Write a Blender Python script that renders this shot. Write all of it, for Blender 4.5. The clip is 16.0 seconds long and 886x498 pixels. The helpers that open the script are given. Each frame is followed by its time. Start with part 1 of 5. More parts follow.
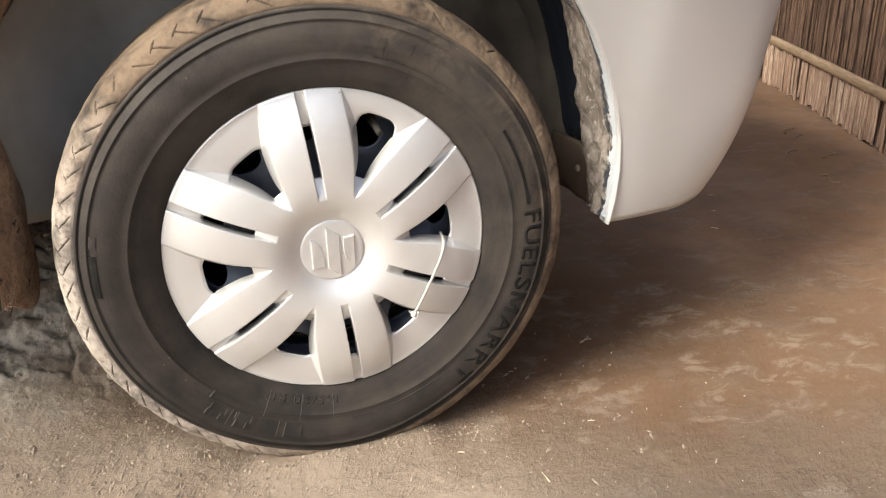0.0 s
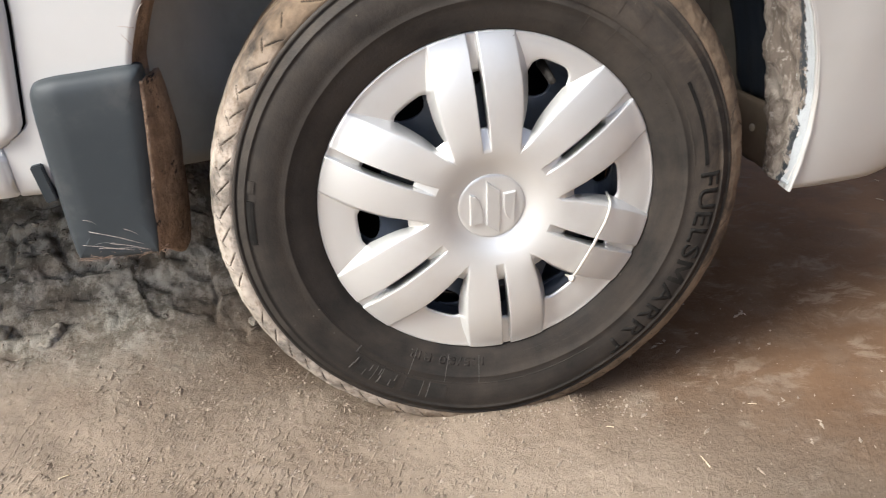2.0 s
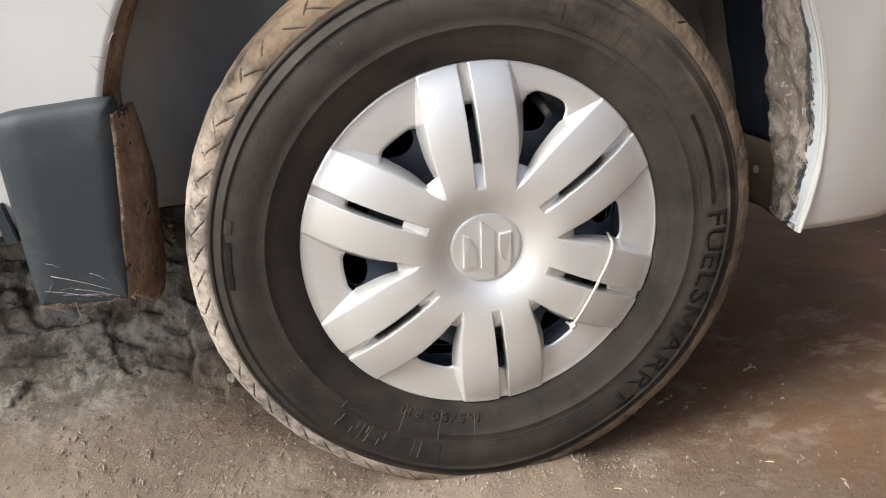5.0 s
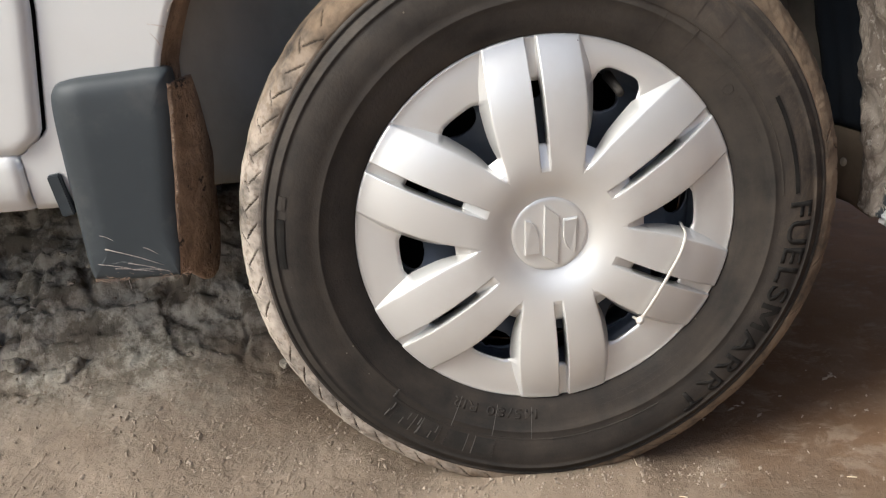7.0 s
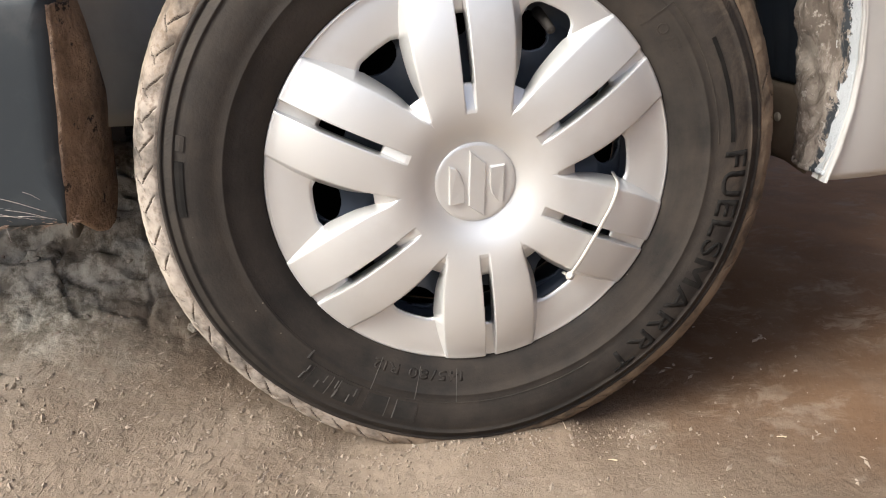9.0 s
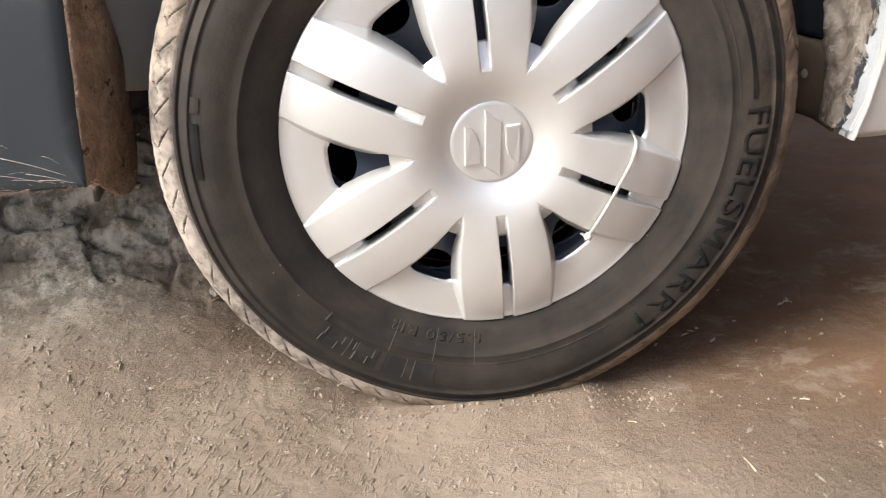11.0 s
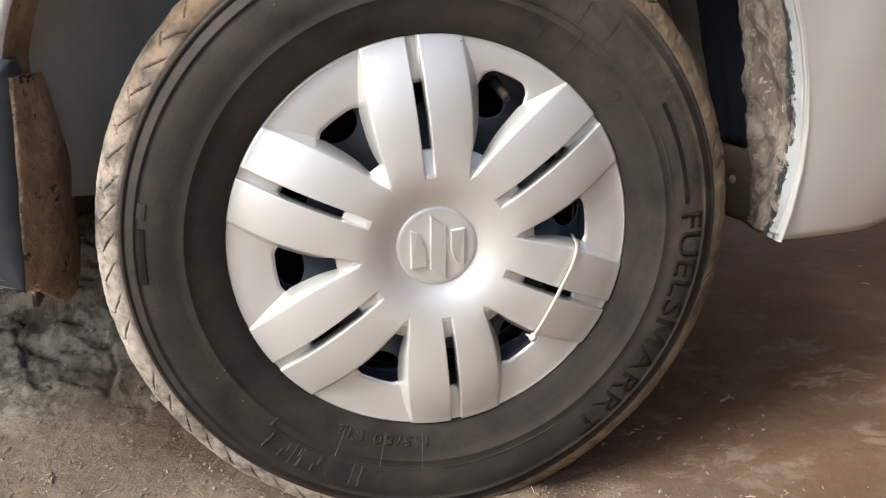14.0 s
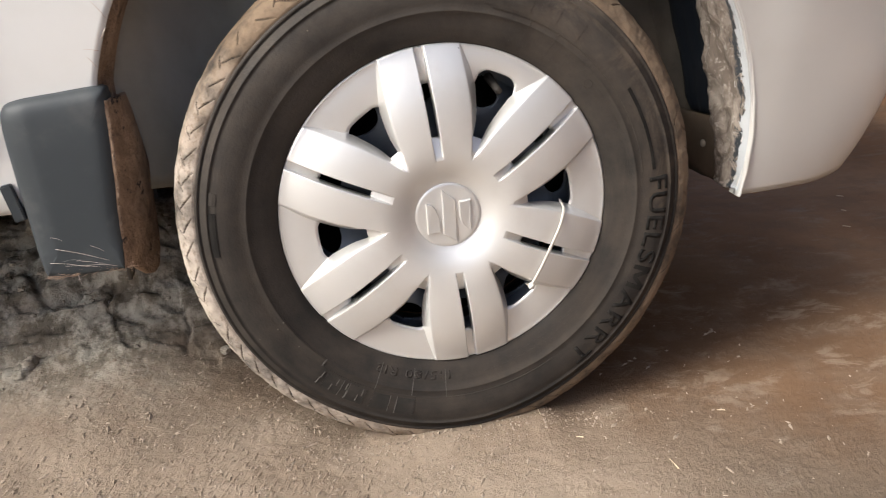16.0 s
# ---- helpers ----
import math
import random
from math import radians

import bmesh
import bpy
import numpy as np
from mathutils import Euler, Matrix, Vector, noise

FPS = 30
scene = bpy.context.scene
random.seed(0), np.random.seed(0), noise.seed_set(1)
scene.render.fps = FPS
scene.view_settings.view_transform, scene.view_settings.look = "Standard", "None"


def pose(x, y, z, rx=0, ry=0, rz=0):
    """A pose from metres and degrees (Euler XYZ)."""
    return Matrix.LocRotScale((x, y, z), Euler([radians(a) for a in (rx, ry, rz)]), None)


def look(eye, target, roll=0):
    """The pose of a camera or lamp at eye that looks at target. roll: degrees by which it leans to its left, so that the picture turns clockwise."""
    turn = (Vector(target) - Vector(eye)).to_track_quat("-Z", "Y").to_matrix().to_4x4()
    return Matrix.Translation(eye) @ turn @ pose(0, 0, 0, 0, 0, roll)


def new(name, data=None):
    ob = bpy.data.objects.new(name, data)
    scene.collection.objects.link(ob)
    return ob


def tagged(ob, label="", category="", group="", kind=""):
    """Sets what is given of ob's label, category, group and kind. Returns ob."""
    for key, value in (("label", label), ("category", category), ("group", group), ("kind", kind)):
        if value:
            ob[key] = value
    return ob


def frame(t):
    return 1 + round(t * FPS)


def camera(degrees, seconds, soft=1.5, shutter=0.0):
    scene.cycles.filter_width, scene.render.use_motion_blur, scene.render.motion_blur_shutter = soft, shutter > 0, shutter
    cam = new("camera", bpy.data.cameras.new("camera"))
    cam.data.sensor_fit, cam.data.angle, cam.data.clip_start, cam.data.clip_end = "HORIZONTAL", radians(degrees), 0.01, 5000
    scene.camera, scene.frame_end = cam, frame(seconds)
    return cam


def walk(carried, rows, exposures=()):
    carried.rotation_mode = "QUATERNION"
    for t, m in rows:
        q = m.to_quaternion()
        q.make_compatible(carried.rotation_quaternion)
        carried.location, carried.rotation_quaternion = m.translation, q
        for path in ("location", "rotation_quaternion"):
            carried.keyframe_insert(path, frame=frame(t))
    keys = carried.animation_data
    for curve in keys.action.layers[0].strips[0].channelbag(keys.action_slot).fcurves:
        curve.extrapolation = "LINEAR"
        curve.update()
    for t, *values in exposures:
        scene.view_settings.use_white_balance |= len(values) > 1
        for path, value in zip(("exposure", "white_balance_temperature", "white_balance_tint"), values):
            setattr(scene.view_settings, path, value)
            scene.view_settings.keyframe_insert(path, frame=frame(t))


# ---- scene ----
cam = camera(59.06, 16.0, soft=1.0, shutter=0.25)
PATH = [
    (0, (-0.1503, -0.7426, 0.5790), (0.4798, 0.9816, -0.2147), -3.00),
    (0.5, (-0.1626, -0.7257, 0.5719), (0.4235, 0.9862, -0.2802), -2.34),
    (1, (-0.1699, -0.7127, 0.5691), (0.4041, 0.9999, -0.2898), -1.59),
    (1.5, (-0.1812, -0.7005, 0.5684), (0.3124, 1.0344, -0.2957), -2.75),
    (2, (-0.2010, -0.6740, 0.5636), (0.1847, 1.0769, -0.3227), -3.32),
    (2.5, (-0.2152, -0.6703, 0.5652), (0.1173, 1.0782, -0.3470), -3.17),
    (3, (-0.2213, -0.6736, 0.5684), (0.1282, 1.0767, -0.3339), -2.61),
    (3.5, (-0.2071, -0.6868, 0.5715), (0.2037, 1.0697, -0.2922), -2.78),
    (3.7, (-0.1996, -0.6884, 0.5611), (0.2320, 1.0745, -0.2791), -3.26),
    (5.8, (-0.1880, -0.6155, 0.5063), (0.2219, 1.2320, -0.1408), -3.11),
    (6, (-0.1825, -0.6290, 0.5011), (0.2089, 1.2286, -0.1283), -3.08),
    (6.5, (-0.1905, -0.6368, 0.5003), (0.0738, 1.2369, -0.1474), -3.46),
    (7, (-0.1889, -0.6159, 0.4914), (0.0916, 1.2355, -0.2111), -3.38),
    (7.5, (-0.1811, -0.5974, 0.4579), (0.1777, 1.2146, -0.3089), -0.45),
    (8, (-0.1803, -0.5886, 0.4619), (0.2233, 1.2139, -0.3048), 0.62),
    (8.5, (-0.1685, -0.5869, 0.4656), (0.2533, 1.2109, -0.3025), -0.22),
    (8.7, (-0.1698, -0.5833, 0.4560), (0.2723, 1.2167, -0.2953), -1.16),
    (10.8, (-0.1595, -0.5867, 0.4406), (0.1710, 1.2058, -0.3827), -2.90),
    (11, (-0.1591, -0.5865, 0.4420), (0.1889, 1.2030, -0.3806), -2.74),
    (11.2, (-0.1556, -0.5769, 0.4500), (0.2848, 1.1876, -0.3822), -2.30),
    (11.5, (-0.1302, -0.5737, 0.4462), (0.5306, 1.1712, -0.2739), -2.52),
    (11.8, (-0.1216, -0.5769, 0.4367), (0.6433, 1.1816, -0.1313), -1.90),
    (12, (-0.1363, -0.5814, 0.4445), (0.6491, 1.1757, -0.0995), -0.49),
    (12.5, (-0.1444, -0.5840, 0.4437), (0.6175, 1.1976, -0.0518), 0.51),
    (13, (-0.1513, -0.5871, 0.4465), (0.5521, 1.2172, -0.0533), 0.05),
    (13.5, (-0.1548, -0.5885, 0.4486), (0.4600, 1.2336, -0.1009), -1.05),
    (14, (-0.1575, -0.5931, 0.4491), (0.3436, 1.2490, -0.1472), -1.69),
    (14.3, (-0.1653, -0.5949, 0.4489), (0.2851, 1.2831, -0.0706), -1.52),
    (14.5, (-0.1748, -0.6155, 0.4530), (0.2419, 1.2927, 0.0227), -0.75),
    (14.7, (-0.1823, -0.6122, 0.4616), (0.2232, 1.2988, 0.0328), -0.43),
    (15, (-0.1784, -0.6291, 0.4617), (0.2136, 1.2712, -0.0233), -1.03),
    (15.5, (-0.1926, -0.7120, 0.4917), (0.1581, 1.1535, -0.1383), -3.98),
    (16, (-0.1768, -0.7316, 0.4985), (0.2411, 1.1004, -0.1862), -5.27),
]
# seconds, stops, kelvin, tint: the clip's camera cools and darkens its picture as it comes nearer
EXPOSURE = [(0, 0.9, 6410, 6), (1, 0.88, 6210, 6), (2.5, 0.78, 6010, 6), (3.7, 0.73, 6010, 6), (5.9, 0.50, 6080, 5), (6.5, 0.50, 6080, 5), (7.2, 0.46, 6160, 6), (8.5, 0.65, 6220, 7), (11, 0.86, 6160, 7), (11.6, 0.72, 6260, 7), (12.5, 0.68, 6360, 7), (14.5, 0.46, 6100, 6), (15, 0.38, 6200, 6), (15.5, 0.6, 6260, 7), (16, 0.65, 6310, 8)]
walk(cam, [(t, look(eye, target, roll)) for t, eye, target, roll in PATH], EXPOSURE)

# ---- light ----
world = bpy.data.worlds.new("sky")
scene.world = world
world.use_nodes = True
wn = world.node_tree.nodes
sky = wn.new("ShaderNodeTexSky")
sky.sky_type = "NISHITA"
sky.sun_disc = False
SUN_ELEV, SUN_ROT = radians(42), radians(252)
sky.sun_elevation, sky.sun_rotation = SUN_ELEV, SUN_ROT
sky.dust_density, sky.air_density, sky.ozone_density = 4.0, 0.6, 0.3
world.node_tree.links.new(sky.outputs[0], wn["Background"].inputs[0])
wn["Background"].inputs[1].default_value = 0.18
sun = new("sun", bpy.data.lights.new("sun", "SUN"))
sun.data.energy, sun.data.angle, sun.data.color = 2.9, radians(26), (1.0, 0.965, 0.90)
sun_way = Vector((math.cos(SUN_ELEV) * math.sin(SUN_ROT), math.cos(SUN_ELEV) * math.cos(SUN_ROT), math.sin(SUN_ELEV)))
sun.matrix_world = look(sun_way * 8, (0, 0, 0))


# ---- materials ----
class Mat:
    """A small builder for node materials on object coordinates."""

    def __init__(self, name):
        self.m = bpy.data.materials.new(name)
        self.m.use_nodes = True
        self.nt = self.m.node_tree
        self.b = self.nt.nodes["Principled BSDF"]
        self.co = self.nt.nodes.new("ShaderNodeTexCoord").outputs["Object"]

    def link(self, a, b):
        self.nt.links.new(a, b)

    def noise(self, scale, detail=6.0, rough=0.55, warp=0.0, stretch=None):
        n = self.nt.nodes.new("ShaderNodeTexNoise")
        n.inputs["Scale"].default_value, n.inputs["Detail"].default_value = scale, detail
        n.inputs["Roughness"].default_value, n.inputs["Distortion"].default_value = rough, warp
        src = self.co
        if stretch:
            mp = self.nt.nodes.new("ShaderNodeMapping")
            mp.inputs["Scale"].default_value = stretch
            self.link(self.co, mp.inputs[0])
            src = mp.outputs[0]
        self.link(src, n.inputs["Vector"])
        return n.outputs["Fac"]

    def ridges(self, scale, detail=6.0, stretch=(1, 1, 1)):
        n = self.nt.nodes.new("ShaderNodeTexNoise")
        n.noise_type = "RIDGED_MULTIFRACTAL"
        n.normalize = True
        n.inputs["Scale"].default_value, n.inputs["Detail"].default_value = scale, detail
        mp = self.nt.nodes.new("ShaderNodeMapping")
        mp.inputs["Scale"].default_value = stretch
        self.link(self.co, mp.inputs[0])
        self.link(mp.outputs[0], n.inputs["Vector"])
        return n.outputs["Fac"]

    def voronoi(self, scale, feature="F1", rand=1.0):
        n = self.nt.nodes.new("ShaderNodeTexVoronoi")
        n.feature = feature
        n.inputs["Scale"].default_value, n.inputs["Randomness"].default_value = scale, rand
        self.link(self.co, n.inputs["Vector"])
        return n.outputs["Distance"]

    def ramp(self, fac, lo, hi, a=0.0, b=1.0):
        n = self.nt.nodes.new("ShaderNodeMapRange")
        n.interpolation_type = "SMOOTHSTEP"
        for i, v in zip((1, 2, 3, 4), (lo, hi, a, b)):
            n.inputs[i].default_value = v
        self.link(fac, n.inputs[0])
        return n.outputs[0]

    def math(self, op, a, b=0.0):
        n = self.nt.nodes.new("ShaderNodeMath")
        n.operation = op
        for i, v in enumerate((a, b)):
            if isinstance(v, (int, float)):
                n.inputs[i].default_value = v
            else:
                self.link(v, n.inputs[i])
        return n.outputs[0]

    def mix(self, fac, a, b):
        n = self.nt.nodes.new("ShaderNodeMix")
        n.data_type = "RGBA"
        if isinstance(fac, (int, float)):
            n.inputs[0].default_value = fac
        else:
            self.link(fac, n.inputs[0])
        for i, v in ((6, a), (7, b)):
            if isinstance(v, tuple):
                n.inputs[i].default_value = (*v, 1)
            else:
                self.link(v, n.inputs[i])
        return n.outputs[2]

    def axis(self, which):
        n = self.nt.nodes.new("ShaderNodeSeparateXYZ")
        self.link(self.co, n.inputs[0])
        return n.outputs[which]

    def random(self):
        return self.nt.nodes.new("ShaderNodeObjectInfo").outputs["Random"]

    def island(self):
        return self.nt.nodes.new("ShaderNodeNewGeometry").outputs["Random Per Island"]

    def set(self, color=None, rough=0.5, metal=0.0, coat=0.0, spec=0.5):
        if isinstance(color, tuple):
            self.b.inputs["Base Color"].default_value = (*color, 1)
        elif color is not None:
            self.link(color, self.b.inputs["Base Color"])
        for key, v in (("Roughness", rough), ("Metallic", metal), ("Coat Weight", coat), ("Specular IOR Level", spec)):
            if isinstance(v, (int, float)):
                self.b.inputs[key].default_value = v
            else:
                self.link(v, self.b.inputs[key])
        self.b.inputs["Coat Roughness"].default_value = 0.12
        return self

    def bump(self, height, strength=0.3, distance=0.002):
        n = self.nt.nodes.new("ShaderNodeBump")
        n.inputs["Strength"].default_value, n.inputs["Distance"].default_value = strength, distance
        self.link(height, n.inputs["Height"])
        self.link(n.outputs[0], self.b.inputs["Normal"])
        return self


def mat_cap():
    k = Mat("silver_plastic")
    dust = k.ramp(k.noise(9, 5, 0.6), 0.48, 0.75)
    fine = k.noise(900, 2)
    col = k.mix(k.math("MULTIPLY", dust, 0.35), (0.70, 0.692, 0.670), (0.55, 0.50, 0.44))
    speck = k.ramp(k.voronoi(38), 0.018, 0.03, 1, 0)
    keep = k.ramp(k.noise(21, 2), 0.58, 0.6)
    col = k.mix(k.math("MULTIPLY", k.math("MULTIPLY", speck, keep), 0.75), col, (0.10, 0.07, 0.05))
    return k.set(col, k.ramp(dust, 0, 1, 0.36, 0.50), 0.5).bump(fine, 0.05, 0.0004).m


def mat_rubber(name, dusty, clay=(0.150, 0.118, 0.088), patchy=(0.36, 0.70), brown=None):
    k = Mat(name)
    big = k.noise(7, 6, 0.62, 0.4)
    mid = k.noise(45, 5, 0.6)
    low, high = patchy
    f = k.ramp(k.math("ADD", k.math("MULTIPLY", big, 0.5), k.math("MULTIPLY", mid, 0.5)), low, high)
    if brown:
        # browner crust towards the tyre's upper and forward parts, with a ragged border
        side = k.ramp(k.math("ADD", k.math("ADD", k.math("MULTIPLY", k.axis(0), 0.8), k.math("MULTIPLY", k.math("SUBTRACT", k.axis(2), 0.26), 0.3)), k.math("MULTIPLY", k.math("SUBTRACT", k.noise(16, 6, 0.65), 0.5), 0.2)), -0.21, -0.09)
        clay = k.mix(side, clay, brown)
        clay = k.mix(k.math("MULTIPLY", k.ramp(k.noise(120, 6, 0.7), 0.50, 0.66), 0.6), clay, (0.15, 0.105, 0.07))
    col = k.mix(k.math("MULTIPLY", f, dusty), (0.017, 0.0155, 0.0145), clay)
    spots = k.ramp(k.voronoi(60), 0.03, 0.06, 1, 0)
    keep = k.ramp(k.noise(17, 2), 0.56, 0.6)
    col = k.mix(k.math("MULTIPLY", k.math("MULTIPLY", spots, keep), 0.5), col, (0.28, 0.24, 0.2))
    # a band of fine ribs moulded round the shoulder
    dx, dz = k.math("SUBTRACT", k.axis(0), -0.001), k.math("SUBTRACT", k.axis(2), 0.2595)
    rad = k.math("SQRT", k.math("ADD", k.math("MULTIPLY", dx, dx), k.math("MULTIPLY", dz, dz)))
    ribs = k.math("SINE", k.math("ADD", k.math("MULTIPLY", k.math("ARCTAN2", dx, dz), 460), k.math("MULTIPLY", rad, 1500)))
    band = k.math("MULTIPLY", k.ramp(rad, 0.2355, 0.2362), k.ramp(rad, 0.2402, 0.2396))
    h = k.math("ADD", k.noise(420, 4), k.math("MULTIPLY", k.math("MULTIPLY", ribs, band), 0.18))
    return k.set(col, k.ramp(f, 0, 1, 0.7, 0.95), 0, 0, 0.2).bump(h, 0.3, 0.0010).m


def mat_sidewall():
    """Tyre rubber under a film of dust, with smears that run round the wheel and brown mud towards the front and top."""
    k = Mat("dusty_tyre_rubber")
    dx, dz = k.math("ADD", k.axis(0), 0.001), k.math("SUBTRACT", k.axis(2), 0.2595)
    rad = k.math("SQRT", k.math("ADD", k.math("MULTIPLY", dx, dx), k.math("MULTIPLY", dz, dz)))
    turn = k.math("ARCTAN2", dx, dz)
    xyz = k.nt.nodes.new("ShaderNodeCombineXYZ")
    k.link(k.math("MULTIPLY", turn, 1.6), xyz.inputs[0])
    k.link(k.math("MULTIPLY", rad, 55.0), xyz.inputs[1])
    smear = k.nt.nodes.new("ShaderNodeTexNoise")
    smear.inputs["Scale"].default_value, smear.inputs["Detail"].default_value, smear.inputs["Roughness"].default_value = 1.0, 7.0, 0.68
    k.link(xyz.outputs[0], smear.inputs["Vector"])
    big, mid = k.noise(6, 6, 0.65, 0.5), k.noise(38, 6, 0.65)
    film = k.math("ADD", k.math("ADD", k.math("MULTIPLY", big, 0.4), k.math("MULTIPLY", mid, 0.3)), k.math("MULTIPLY", smear.outputs["Fac"], 0.3))
    film = k.ramp(film, 0.36, 0.66)
    col = k.mix(k.math("MULTIPLY", film, 0.36), (0.0165, 0.0148, 0.0135), (0.124, 0.098, 0.075))
    front = k.ramp(k.math("ADD", k.math("MULTIPLY", dx, 1.0), k.math("MULTIPLY", dz, 0.6)), -0.02, 0.22)
    mud = k.math("MULTIPLY", k.ramp(k.noise(13, 8, 0.72, 0.6), 0.47, 0.62), front)
    rim = k.ramp(rad, 0.19, 0.235)
    col = k.mix(k.math("MULTIPLY", k.math("MULTIPLY", mud, rim), 0.42), col, (0.140, 0.105, 0.076))
    # paler patches towards the top of the tyre
    upper_pale = k.math("MULTIPLY", k.ramp(dz, -0.02, 0.24), k.ramp(k.noise(8, 6, 0.7), 0.34, 0.60))
    col = k.mix(k.math("MULTIPLY", upper_pale, 0.22), col, (0.150, 0.132, 0.112))
    spots = k.math("MULTIPLY", k.ramp(k.voronoi(70), 0.03, 0.07, 1, 0), k.ramp(k.noise(19, 2), 0.54, 0.6))
    col = k.mix(k.math("MULTIPLY", spots, 0.5), col, (0.26, 0.22, 0.18))
    scuff = k.math("MULTIPLY", k.ramp(k.ridges(15, 3, (1, 1, 1)), 0.86, 0.95), k.ramp(k.noise(7, 2), 0.5, 0.6))
    col = k.mix(k.math("MULTIPLY", scuff, 0.12), col, (0.24, 0.21, 0.18))
    ribs = k.math("SINE", k.math("ADD", k.math("MULTIPLY", turn, 460), k.math("MULTIPLY", rad, 1500)))
    band = k.math("MULTIPLY", k.ramp(rad, 0.2355, 0.2362), k.ramp(rad, 0.2402, 0.2396))
    h = k.math("ADD", k.math("ADD", k.noise(420, 4), k.math("MULTIPLY", mid, 0.8)), k.math("MULTIPLY", k.math("MULTIPLY", ribs, band), 0.18))
    return k.set(col, k.ramp(film, 0, 1, 0.66, 0.95), 0, 0, 0.22).bump(h, 0.3, 0.0010).m


def mat_paint():
    k = Mat("pearl_car_paint")
    flake = k.noise(1500, 1)
    dust = k.ramp(k.noise(3.5, 6, 0.6), 0.42, 0.75)
    col = k.mix(k.math("MULTIPLY", dust, 0.4), (0.62, 0.61, 0.585), (0.49, 0.455, 0.40))
    return k.set(col, k.ramp(dust, 0, 1, 0.40, 0.52), 0.18, 0.25).bump(flake, 0.02, 0.0002).m


def mat_crud():
    k = Mat("flaking_underseal")
    a = k.noise(34, 9, 0.72, 0.6, (1, 1, 0.5))
    b = k.noise(140, 7, 0.7)
    col = k.mix(k.ramp(a, 0.42, 0.58), (0.142, 0.113, 0.090), (0.315, 0.270, 0.226))
    col = k.mix(k.math("MULTIPLY", k.ramp(b, 0.56, 0.66), 0.5), col, (0.58, 0.54, 0.48))
    depth = k.math("ADD", k.axis(1), k.math("MULTIPLY", k.math("SUBTRACT", k.axis(2), 0.35), 0.207))
    depth = k.math("ADD", depth, 0.056)
    ragged = k.math("ADD", depth, k.math("MULTIPLY", k.math("SUBTRACT", k.noise(45, 7, 0.75, 0.4, (1, 1, 0.5)), 0.5), 0.030))
    band = k.math("MULTIPLY", k.ramp(ragged, 0.0420, 0.0430), k.ramp(ragged, 0.0520, 0.0480))
    band = k.math("MULTIPLY", band, k.ramp(k.noise(60, 8, 0.75, 0.5, (1, 1, 0.5)), 0.47, 0.50))
    chips = k.ramp(k.noise(26, 9, 0.78, 0.6, (1, 1, 0.4)), 0.60, 0.62)
    col = k.mix(k.math("MAXIMUM", band, chips), col, (0.030, 0.036, 0.042))
    col = k.mix(k.ramp(ragged, 0.0435, 0.0420), col, (0.50, 0.525, 0.54))
    return k.set(col, 0.85).bump(k.math("ADD", a, b), 0.8, 0.0035).m


def mat_mud():
    k = Mat("dried_red_mud")
    a = k.noise(30, 8, 0.65, 0.5)
    b = k.noise(160, 6, 0.6)
    col = k.mix(k.ramp(a, 0.35, 0.65), (0.19, 0.122, 0.076), (0.36, 0.245, 0.160))
    col = k.mix(k.ramp(k.noise(42, 8, 0.75), 0.60, 0.625), col, (0.03, 0.022, 0.017))
    return k.set(col, 0.92).bump(k.math("ADD", a, b), 1.0, 0.006).m


def mat_flap():
    k = Mat("grey_moulded_plastic")
    a = k.noise(6, 5)
    dust = k.ramp(k.noise(24, 6, 0.65), 0.5, 0.72)
    col = k.mix(k.ramp(a, 0.35, 0.65), (0.030, 0.036, 0.040), (0.043, 0.050, 0.054))
    col = k.mix(k.math("MULTIPLY", dust, 0.14), col, (0.17, 0.155, 0.14))
    scr = k.ramp(k.noise(26, 3, 0.5, 0, (1.0, 1.0, 9.0)), 0.70, 0.72)
    low = k.ramp(k.axis(2), 0.262, 0.315, 1, 0)
    col = k.mix(k.math("MULTIPLY", k.math("MULTIPLY", scr, low), 0.6), col, (0.35, 0.33, 0.31))
    return k.set(col, 0.55, 0, 0, 0.35).bump(k.noise(700, 3), 0.15, 0.0005).m


def mat_plain(name, col, rough=0.6, metal=0.0, var=0.3, scale=20, dust=(0.12, 0.1, 0.08), spec=0.5):
    k = Mat(name)
    f = k.ramp(k.noise(scale, 6, 0.6), 0.4, 0.7)
    c = k.mix(k.math("MULTIPLY", f, var), col, dust)
    return k.set(c, rough, metal, 0, spec).bump(k.noise(scale * 12, 4), 0.2, 0.001).m


